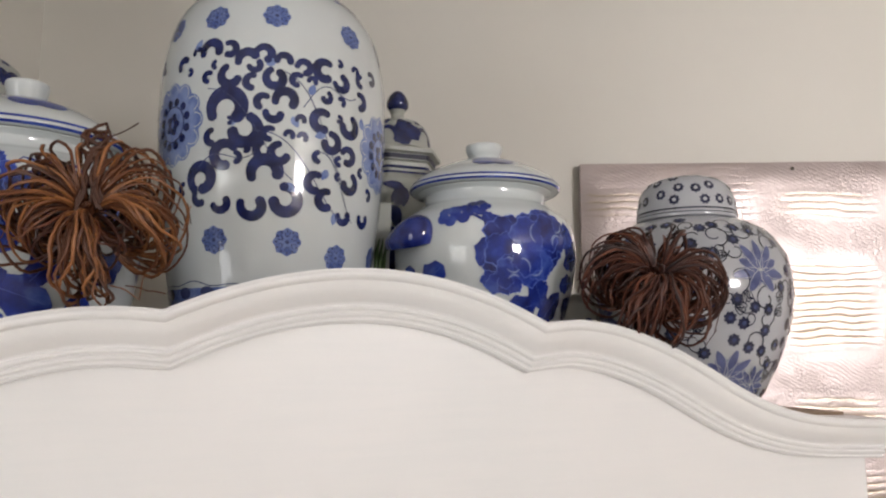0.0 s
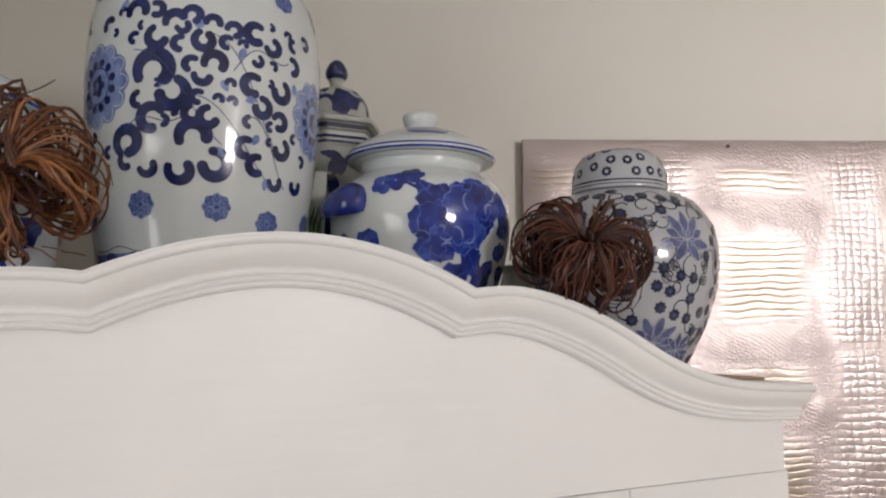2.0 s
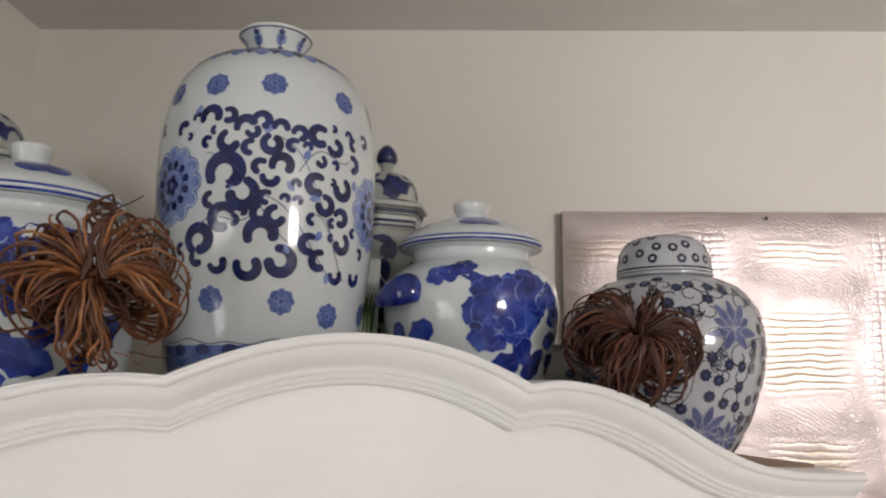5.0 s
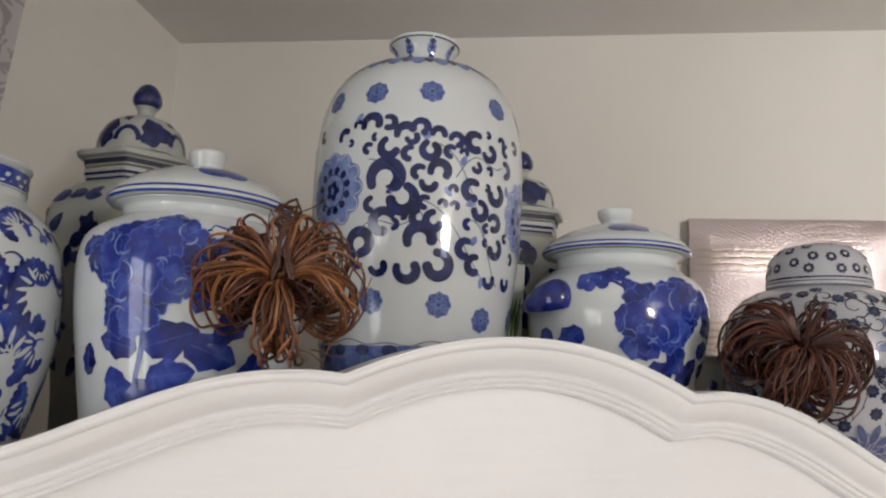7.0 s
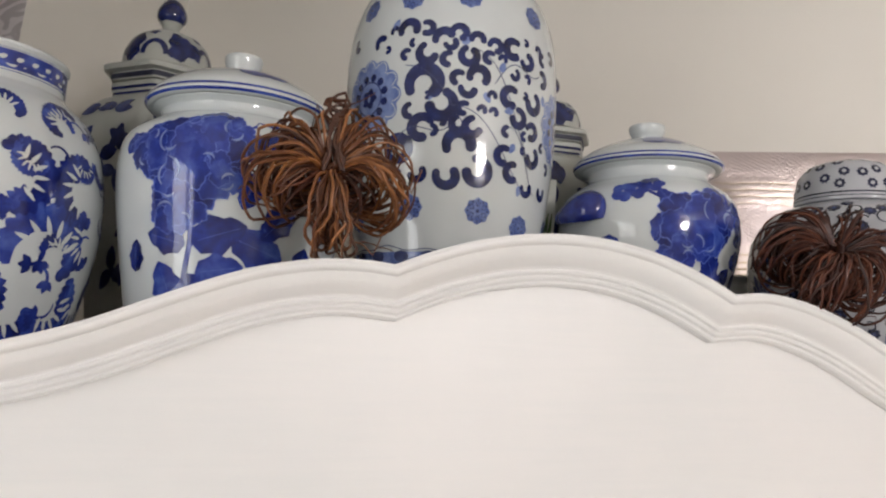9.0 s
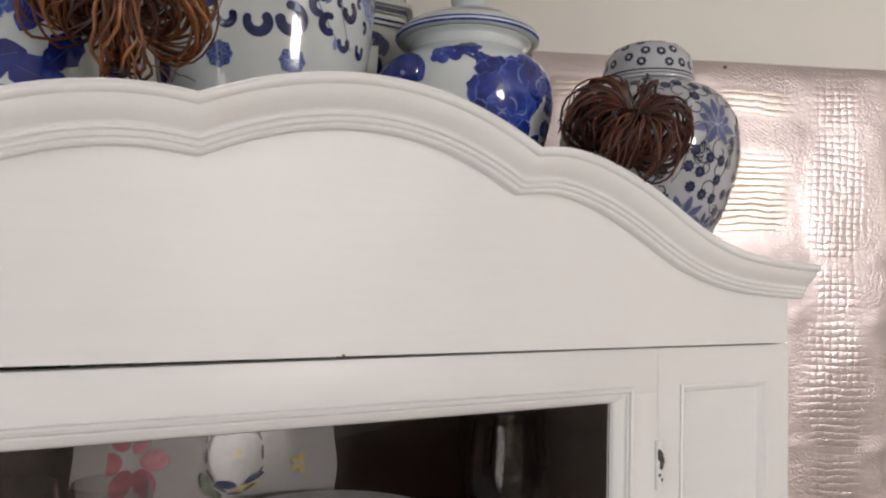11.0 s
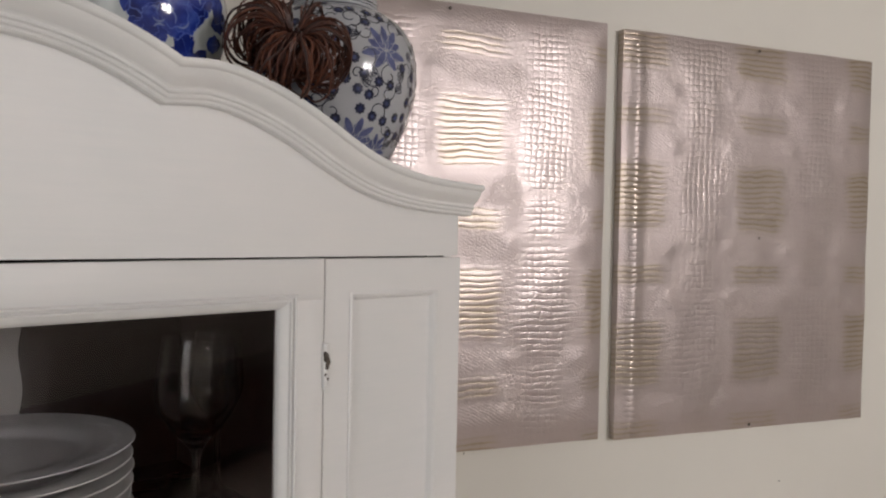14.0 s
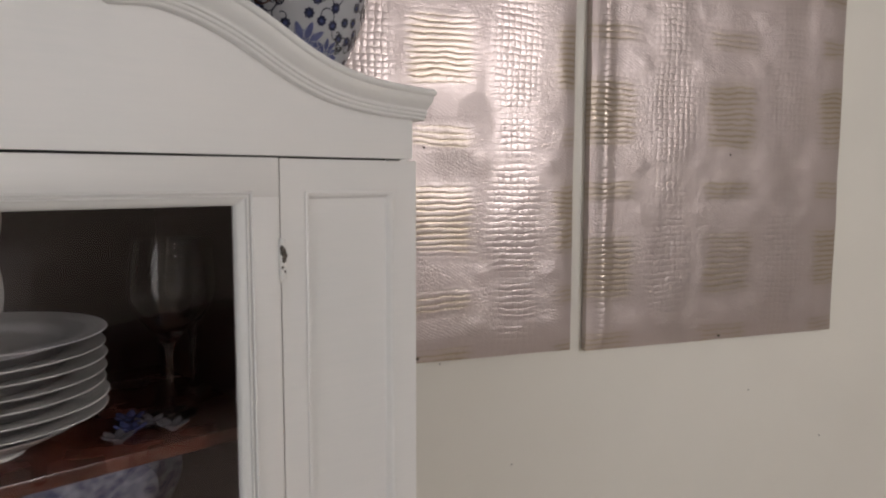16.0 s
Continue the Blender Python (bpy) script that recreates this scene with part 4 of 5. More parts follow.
MID = [(0.0, 1.8230), (0.078, 1.8230), (0.082, 1.8320), (0.089, 1.8800), (0.100, 1.9350), (0.113, 1.9750), (0.1215, 2.0150), (0.1215, 2.0500), (0.113, 2.0754), (0.094, 2.0917), (0.083, 2.1005), (0.082, 2.1120), (0.086, 2.1180), (0.0, 2.1180)]
MID_LID = [(0.086, 2.1185), (0.098, 2.1185), (0.1025, 2.1215), (0.1015, 2.1265), (0.093, 2.1359), (0.075, 2.1467), (0.05, 2.1582), (0.029, 2.1640), (0.0, 2.1650)]
mid = lidded_jar("lidded_jar", 0.044, 1.0, MID, MID_LID, [(0.021, 2.1630), (0.020, 2.1690), (0.024, 2.1770), (0.025, 2.1850), (0.020, 2.1875), (0.0, 2.1865)],
                 "white porcelain lidded jar with cobalt peonies and blue lug handles", ((2.1205, 0.0030), (2.1255, 0.0028)))
mb = dense(MID)[:56]
b, w = Brush(mb), Brush(mb)
for az, z, r, seed in ((25, 2.030, 0.052, 1), (40, 2.050, 0.036, 8), (12, 1.998, 0.030, 9), (150, 2.02, 0.048, 2)):
    peony(b, w, az, z - TOP, r, seed, mid)
for az, z, r, a in ((-33, 1.996, 0.024, 215), (-52, 1.992, 0.022, 260), (22, 1.955, 0.026, 200), (48, 1.958, 0.025, 60), (60, 2.045, 0.024, 100), (62, 1.99, 0.018, 10), (36, 1.975, 0.022, 300), (72, 1.96, 0.022, 150), (33, 1.925, 0.02, 330),
                    (1, 2.024, 0.019, 250), (5, 2.062, 0.016, 130), (64, 2.02, 0.022, 200), (110, 2.05, 0.02, 80), (185, 2.03, 0.02, 30), (200, 1.97, 0.02, 120), (-100, 2.03, 0.02, 200)):
    leaf(b, w, az, z - TOP, r, a, mid)
for az, z in ((-13, 2.074), (-21, 2.071), (-3, 2.082)):
    for k in range(5):
        b.blob(az, z - TOP, 0.0085 * math.cos(k * 1.256), 0.0085 * math.sin(k * 1.256), lambda t: 0.0078, 12, 0.00003 * k)
    b.done("blossom", COBALT, mid)
b.ribbon(-8, 2.073 - TOP, [(0.006 * k, -0.0038 * k) for k in range(9)], [0.004] * 9)
b.done("twig", COBALT, mid)
b.ribbon(40, 1.99 - TOP, [(0.001 * math.sin(k), -0.008 * k) for k in range(9)], [0.005] * 9)
b.done("twig", COBALT, mid)
for az in (-50, 130):
    bm = bmesh.new()
    bmesh.ops.create_uvsphere(bm, u_segments=28, v_segments=16, radius=1.0)
    for v in bm.verts:
        x, y, z = v.co
        v.co = (x * 0.041, y * 0.030, max(z, -0.40 + 0.15 * y) * 0.034 * (0.30 + 0.70 * min(1.0, (x + 1) * 0.62)) + 0.006 * x)
    a = radians(az)
    bm.transform(Matrix.Translation((0.121 * math.sin(a), -0.121 * math.cos(a), 2.044 - TOP)) @ Matrix.Rotation(a, 4, "Z"))
    part("handle", bm, COBALT, mid, "cobalt lug handle")

BIG = [(0.0, 1.8230), (0.094, 1.8230), (0.099, 1.8320), (0.104, 1.8700), (0.112, 1.9200), (0.120, 1.9700), (0.1265, 2.0200), (0.1270, 2.0590), (0.120, 2.0846), (0.100, 2.1008), (0.088, 2.1085), (0.087, 2.1180), (0.091, 2.1240), (0.0, 2.1240)]
BIG_LID = [(0.090, 2.1245), (0.100, 2.1245), (0.105, 2.1275), (0.104, 2.1325), (0.096, 2.1433), (0.078, 2.1561), (0.055, 2.1670), (0.033, 2.1730), (0.0, 2.1740)]
big = lidded_jar("lidded_jar", -0.463, 0.769, BIG, BIG_LID, [(0.020, 2.1720), (0.019, 2.1790), (0.021, 2.1880), (0.022, 2.1965), (0.018, 2.1985), (0.0, 2.1975)],
                 "large white porcelain lidded jar with painted cobalt peonies", ((2.1265, 0.0034), (2.1325, 0.0032)))
bb = dense(BIG)[:56]
b, w = Brush(bb), Brush(bb)
for az, z, r, seed in ((-28, 2.046, 0.054, 3), (-45, 2.055, 0.034, 4), (-17, 2.072, 0.036, 5), (-32, 2.000, 0.034, 6), (-14, 2.035, 0.030, 10), (120, 2.03, 0.05, 7)):
    peony(b, w, az, z - TOP, r, seed, big)
for az, z, r, a in ((7, 2.074, 0.032, 20), (-5, 2.060, 0.028, 330), (-39, 1.964, 0.026, 165), (-13, 1.970, 0.034, 20), (6, 1.958, 0.034, 340), (-22, 1.912, 0.036, 30), (-39, 1.918, 0.030, 110), (-12, 1.935, 0.028, 10), (-59, 1.948, 0.02, 80),
                    (-60, 2.065, 0.02, 20), (22, 2.078, 0.024, 150), (20, 2.025, 0.028, 300), (14, 1.985, 0.028, 230), (30, 1.94, 0.03, 80), (45, 1.99, 0.028, 40), (40, 2.05, 0.026, 200), (0, 2.015, 0.024, 250), (-25, 1.89, 0.03, 150), (5, 1.90, 0.03, 60),
                    (80, 2.0, 0.026, 40), (100, 1.95, 0.026, 100), (170, 2.0, 0.026, 140), (-95, 2.0, 0.02, 60)):
    leaf(b, w, az, z - TOP, r * 0.84, a, big)
b.ribbon(-28, 2.0 - TOP, [(0.004 * math.sin(k * 0.6), -0.011 * k) for k in range(10)], [0.006] * 10)
b.done("twig", COBALT, big)

# round covered jar with small daisies
GING = [(0.0, 1.823), (0.070, 1.823), (0.075, 1.828), (0.088, 1.846), (0.110, 1.888), (0.1250, 1.93), (0.1335, 1.968), (0.1345, 2.0), (0.128, 2.036), (0.108, 2.066), (0.083, 2.082), (0.066, 2.087), (0.060, 2.088), (0.0, 2.088)]
GLID = [(0.060, 2.0885), (0.0685, 2.0885), (0.070, 2.091), (0.0695, 2.097), (0.0675, 2.114), (0.062, 2.132), (0.050, 2.145), (0.028, 2.152), (0.0, 2.1535)]
ging = thing("ginger_jar", jar_pose(0.3365, 1.063), "round pale porcelain ginger jar with dark daisies and lilac lotus", "jar")
part("body", lathe(dense(GING), 96), GLAZE_LILAC, ging)
glid = part("lid", lathe(dense(GLID), 72), GLAZE_LILAC, ging)
gb, gl = dense(GING)[:60], dense(GLID)


def daisies(br, ink, spots, r, owner, heart):
    for az, z in spots:
        br.blob(az, z, 0, 0, lambda t: r * (0.90 + 0.11 * math.cos(8 * t + az)), 48)
        ink.blob(az, z, 0, 0, lambda t: r * 0.36, 10, 0.0004)
        whole = br.done("daisy", DAISY, owner)
        ink.done("daisy_centre", heart, whole)


def scatter(count, z0, z1, gap, seed, radius, avoid=()):
    g, got = random.Random(seed), []
    for _ in range(count * 40):
        az, z = g.uniform(-180, 180), g.uniform(z0, z1)
        ok = all(math.hypot(((az - a + 180) % 360 - 180) * radius * math.pi / 180, z - q) > gap for a, q in got)
        ok = ok and all(math.hypot((az - a) * radius * math.pi / 180, z - q) > e for a, q, e in avoid)
        if ok:
            got.append((az, z))
        if len(got) == count:
            break
    return got


LOTUS = ((40, 2.015, 0.036), (22, 1.880, 0.034), (44, 1.868, 0.024), (-60, 1.96, 0.032), (100, 1.95, 0.032), (160, 2.0, 0.032), (-130, 1.93, 0.032))
b, k_, lot, vine = Brush(gb), Brush(gb), Brush(gb), Brush(gb)
spots = scatter(210, 1.840, 2.078, 0.0198, 11, 0.13, [(a, z, r * 1.1) for a, z, r in LOTUS])
daisies(b, k_, [(a, z - TOP) for a, z in spots], 0.0088, ging, SLATE)
for az, z, r in LOTUS:
    for j, a in enumerate((150, 20, 185, -15, 120, 50, 85, 230, -60)):
        a += az * 0.9 % 40 - 30
        ca, sa, long_ = math.cos(radians(a)), math.sin(radians(a)), r * (1.15 if 1 < j < 7 else 0.9)
        lot.petal(az, z - TOP, 0, -0.25 * r, long_, r * 0.46, a, 0.00006 * j)
        edge = [(long_ * (1 - math.cos(math.pi * q / 9)) / 2, r * 0.17 * math.sin(math.pi * q / 9)) for q in range(10)]
        edge += [(x, -y) for x, y in reversed(edge[:-1])]
        vine.ribbon(az, z - TOP, [(x * ca - y * sa, x * sa + y * ca - 0.25 * r) for x, y in edge], [0.0008] * len(edge), 0.00008 * j + 0.0002)
    whole = lot.done("lotus_flower", LOTUS_BLUE, ging, "slate blue lotus flower")
    vine.done("petal_outline", GLAZE_LILAC, whole)
g = random.Random(4)
for az, z in scatter(120, 1.855, 2.07, 0.0165, 23, 0.13, [(a, z, 0.0075) for a, z in spots] + [(a, z, r * 0.9) for a, z, r in LOTUS]):
    r, s0, sw = g.uniform(0.010, 0.019), g.uniform(0, 360), g.choice((-1, 1)) * g.uniform(240, 420)
    pts = [(r * (1 - 0.7 * q / 22) * math.cos(radians(s0 + sw * q / 22)), r * (1 - 0.7 * q / 22) * math.sin(radians(s0 + sw * q / 22))) for q in range(23)]
    vine.ribbon(az, z - TOP, pts, [0.0016] * 23, 0.0001)
    if g.random() < 0.5:
        for t in (0, 25, -25):
            c = [(0.0045 * (1 - math.cos(6.283 * q / 14)) * 1.7, 0.0035 * math.sin(6.283 * q / 14)) for q in range(15)]
            ca, sa = math.cos(radians(s0 + t)), math.sin(radians(s0 + t))
            vine.ribbon(az, z - TOP, [(x * ca - y * sa + pts[0][0], x * sa + y * ca + pts[0][1]) for x, y in c], [0.0014] * 15, 0.0001)
    vine.done("vine_line", INK, ging)
b, k_ = Brush(gl), Brush(gl)
daisies(b, k_, [(a, z - TOP) for a, z in scatter(50, 2.104, 2.154, 0.0182, 31, 0.062)], 0.0077, glid, GLAZE_LILAC)
for z, width in ((2.0985, 0.0022), (2.0935, 0.0012)):
    k_.ring(z - TOP, width)
    k_.done("lid_line", INK, glid)

# open-mouthed jar with a patterned neck band
LEFT = [(0.0, 1.823), (0.092, 1.823), (0.098, 1.830), (0.108, 1.865), (0.122, 1.92), (0.1305, 1.97), (0.1305, 2.02), (0.124, 2.06), (0.108, 2.092), (0.090, 2.110), (0.083, 2.117)]
NECK = [(0.0815, 2.119), (0.081, 2.124), (0.0805, 2.14), (0.0815, 2.149), (0.084, 2.1535), (0.083, 2.157), (0.079, 2.157), (0.076, 2.15), (0.075, 2.12), (0.075, 2.0)]
leftj = thing("open_jar", jar_pose(-0.71, 0.66), "white porcelain jar with cobalt frilled scrolls and a patterned neck", "jar")
part("body", lathe(dense(LEFT) + dense(NECK), 96), GLAZE, leftj)
lb = dense(LEFT)
b = Brush(lb + dense(NECK)[:26])
g = random.Random(9)


def frilled(br, az, z, r, s0, turn):
    """A fat curled leaf with a frilled, darker outer edge and pale teeth inside."""
    pts, wd = [], []
    for q in range(19):
        t = q / 18
        a = radians(s0 + turn * t)
        pts.append((r * (1 - 0.25 * t) * math.cos(a), r * (1 - 0.25 * t) * math.sin(a)))
        wd.append(r * 0.66 * math.sin(math.pi * (0.06 + 0.84 * t)) ** 0.8 * (1 + 0.08 * math.sin(q * 2.1)))
    br.ribbon(az, z, pts, wd)
    for q in range(1, 18):
        x, y = pts[q]
        br.petal(az, z, x, y, r * 0.16 + wd[q] * 0.40, r * 0.34, math.degrees(math.atan2(y, x)), 0.00004 * (q % 5))
    hx, hy = pts[-1]
    br.blob(az, z, hx, hy, lambda a: r * 0.17, 14, 0.0002)
    whole = br.done("leaf_scroll", COBALT, leftj)
    for q in range(4, 16, 2):
        x, y = pts[q]
        br.petal(az, z, x * 0.52, y * 0.52, r * 0.50, r * 0.13, math.degrees(math.atan2(y, x)) + 14, 0.0006)
    br.done("pale_teeth", GLAZE, whole)


for az, z, r, s0, tn in ((10, 2.017, 0.022, 250, 220), (44, 2.013, 0.022, 300, -230), (3, 2.078, 0.014, 180, -200), (35, 2.076, 0.015, 30, 200), (-3, 1.950, 0.021, 40, 230), (28, 1.942, 0.026, 200, -240),
                         (15, 1.888, 0.021, 120, 230), (36, 1.893, 0.021, 60, -220), (-6, 1.896, 0.021, 300, 220), (50, 1.960, 0.018, 100, 200), (-35, 2.02, 0.023, 200, 220), (-40, 1.94, 0.024, 60, -220), (-30, 1.885, 0.02, 0, 220), (-38, 2.08, 0.014, 90, 210), (60, 1.90, 0.02, 150, 210)):
    frilled(b, az, z - TOP, r * 1.52, s0, tn)
for a, z in scatter(16, 1.86, 2.09, 0.036, 43, 0.13, [(q, 1.95, 0.12) for q in (120, 170, 220, -90, -140)]):
    frilled(b, a, z - TOP, 0.017, g.uniform(0, 360), g.choice((-220, 220)))
for a, z in scatter(26, 1.87, 2.08, 0.05, 41, 0.13, ((10, 1.98, 0.17),)):
    frilled(b, a, z - TOP, 0.026, g.uniform(0, 360), g.choice((-220, 220)))
for a in range(0, 360, 30):
    b.petal(-13, 2.038 - TOP, 0, 0, 0.036, 0.021, a, 0.00005 * (a % 4))
b.done("lotus_flower", COBALT, leftj)
for az, z in scatter(120, 1.85, 2.095, 0.0215, 51, 0.13):
    a0, turn = g.uniform(0, 360), g.choice((-1, 1))
    pts = [(0.013 * math.cos(radians(a0 + turn * 14 * q)), 0.013 * math.sin(radians(a0 + turn * 14 * q))) for q in range(10)]
    b.ribbon(az, z - TOP, pts, [0.0016 + 0.0003 * q for q in range(10)], 0.0001)
    for t in (-50, 0, 50):
        b.petal(az, z - TOP, pts[-1][0], pts[-1][1], 0.012, 0.0075, a0 + turn * 216 + t, 0.00015)
    b.done("sprig", COBALT, leftj)
b.ring(1.838 - TOP, 0.004)
b.done("foot_line", NAVY, leftj)
b.ring(2.1375 - TOP, 0.024, 0.0)
b.done("neck_band", COBALT, leftj, "cobalt patterned neck band")
for z in (2.127, 2.148):
    b.ring(z - TOP, 0.0016, 0.0004)
    b.done("neck_line", GLAZE, leftj)
for k in range(32):
    b.comma(k * 360 / 32, 2.1375 - TOP, 0, 0, 0.0072, 180 * (k % 2), 230, 0.26)
    b.petal(k * 360 / 32 + 5.6, 2.1375 - TOP, -0.004, 0, 0.008, 0.005, 20, 0.0006)
    for v in range(len(b.v)):
        b.v[v] = tuple(c * (1.006 if i_ < 2 else 1.0) for i_, c in enumerate(b.v[v]))
    b.done("neck_figure", GLAZE, leftj)


def hex_jar(x, y, top, k, h, label, turn):
    """A six-sided temple jar with a flat-brimmed cover, a dome and a pointed finial; k scales its width, h its cover's height."""
    ob = thing("temple_jar", jar_pose(x, y, turn), label, "jar", "six-sided temple jars")
    body = [(r * k, z) for r, z in ((0.0, TOP), (0.085, TOP), (0.088, TOP + 0.012), (0.094, top - 0.1265 * h - 0.3135), (0.112, top - 0.1265 * h - 0.2135), (0.126, top - 0.1265 * h - 0.1235), (0.130, top - 0.1265 * h - 0.0885), (0.122, top - 0.1265 * h - 0.0585), (0.098, top - 0.1265 * h - 0.0315), (0.080, top - 0.1265 * h - 0.0215), (0.078, top - 0.1265 * h - 0.0005), (0.0, top - 0.1265 * h - 0.0005))]
    dn = dense(body)
    part("body", lathe(dn, 72, 6), GLAZE_GREY, ob)
    brim = [(r * k, z) for r, z in ((0.070, top - 0.1265 * h), (0.084, top - 0.1265 * h), (0.0855, top - 0.117 * h), (0.097, top - 0.115 * h), (0.0985, top - 0.110 * h), (0.096, top - 0.1075 * h), (0.070, top - 0.103 * h), (0.0, top - 0.1025 * h))]
    cover = part("lid", lathe([(r, z - TOP) for r, z in brim], 72, 6), GLAZE_GREY, ob)
    dome = dense([(r * k, z) for r, z in ((0.070, top - 0.1025 * h), (0.070, top - 0.094 * h), (0.066, top - 0.078 * h), (0.054, top - 0.062 * h), (0.034, top - 0.0525 * h), (0.016, top - 0.049 * h))])
    part("dome", lathe(dome, 48), GLAZE_GREY, cover)
    part("collar", lathe(dense([(0.016 * k, top - 0.0495 * h), (0.0135 * k, top - 0.042 * h), (0.0165 * k, top - 0.036 * h), (0.018 * k, top - 0.034 * h)], per=4), 32), GLAZE_GREY, cover)
    part("finial", lathe(dense([(0.018 * k, top - 0.0345 * h), (0.0235 * k, top - 0.028 * h), (0.0225 * k, top - 0.018 * h), (0.013 * k, top - 0.006 * h), (0.0, top)]), 32), NAVY, cover, "pointed navy finial")
    b_ = Brush(dn[:52], 6, 0.0012)
    g_ = random.Random(int(x * -1000))
    for az, z in scatter(60, top - 0.1265 * h - 0.2935, top - 0.1265 * h - 0.0485, 0.029, 61, 0.125 * k):
        if g_.random() < 0.4:
            b_.blob(az, z - TOP, 0, 0, lambda t: 0.021 * (0.8 + 0.2 * math.cos(5 * t)), 24)
        else:
            for _ in range(3):
                b_.petal(az, z - TOP, 0, 0, 0.034, 0.018, g_.uniform(0, 360), 0.0001 * _)
        b_.done("painted_flower", NAVY if g_.random() < 0.65 else SLATE, ob)
    for z in (top - 0.1265 * h - 0.0115, top - 0.1265 * h - 0.0195):
        b_.ring(z - TOP, 0.004)
    b_.done("neck_stripes", NAVY, ob)
    b_ = Brush(dome, 0, 0.0006)
    for q in range(5):
        b_.blob(q * 72, top - 0.080 * h - TOP, 0, 0, lambda t: 0.029 * (0.78 + 0.14 * math.cos(3 * t + q) + 0.08 * math.sin(7 * t)), 30)
        b_.done("dome_flower", NAVY, cover)
        b_.ribbon(q * 72 + 36, top - 0.094 * h - TOP, [(0.017 * math.cos(math.pi * j / 11), 0.022 * math.sin(math.pi * j / 11)) for j in range(12)], [0.008] * 12, 0.0002)
        b_.done("dome_arch", NAVY, cover)
        b_.blob(q * 72 + 30, top - 0.062 * h - TOP, 0, 0, lambda t: 0.008 * (0.8 + 0.2 * math.cos(5 * t)), 20, 0.0002)
        b_.done("dome_blossom", SLATE, cover)
    b_ = Brush([(r, z - TOP) for r, z in brim[:3]], 6, 0.0008)
    b_.ring(top - 0.1215 * h - TOP, 0.0075)
    b_.done("brim_stripe", DULL_INK, cover)
    return ob


hex_jar(-0.675, 0.985, 2.382, 0.92, 1.2, "grey-green six-sided temple jar with navy flowers and pointed lid", 12)
hex_jar(-0.092, 1.162, 2.329, 0.76, 1.03, "small six-sided temple jar with dark blue lid behind the vase", 18)

# ---- wound vine pumpkins on the cornice ----


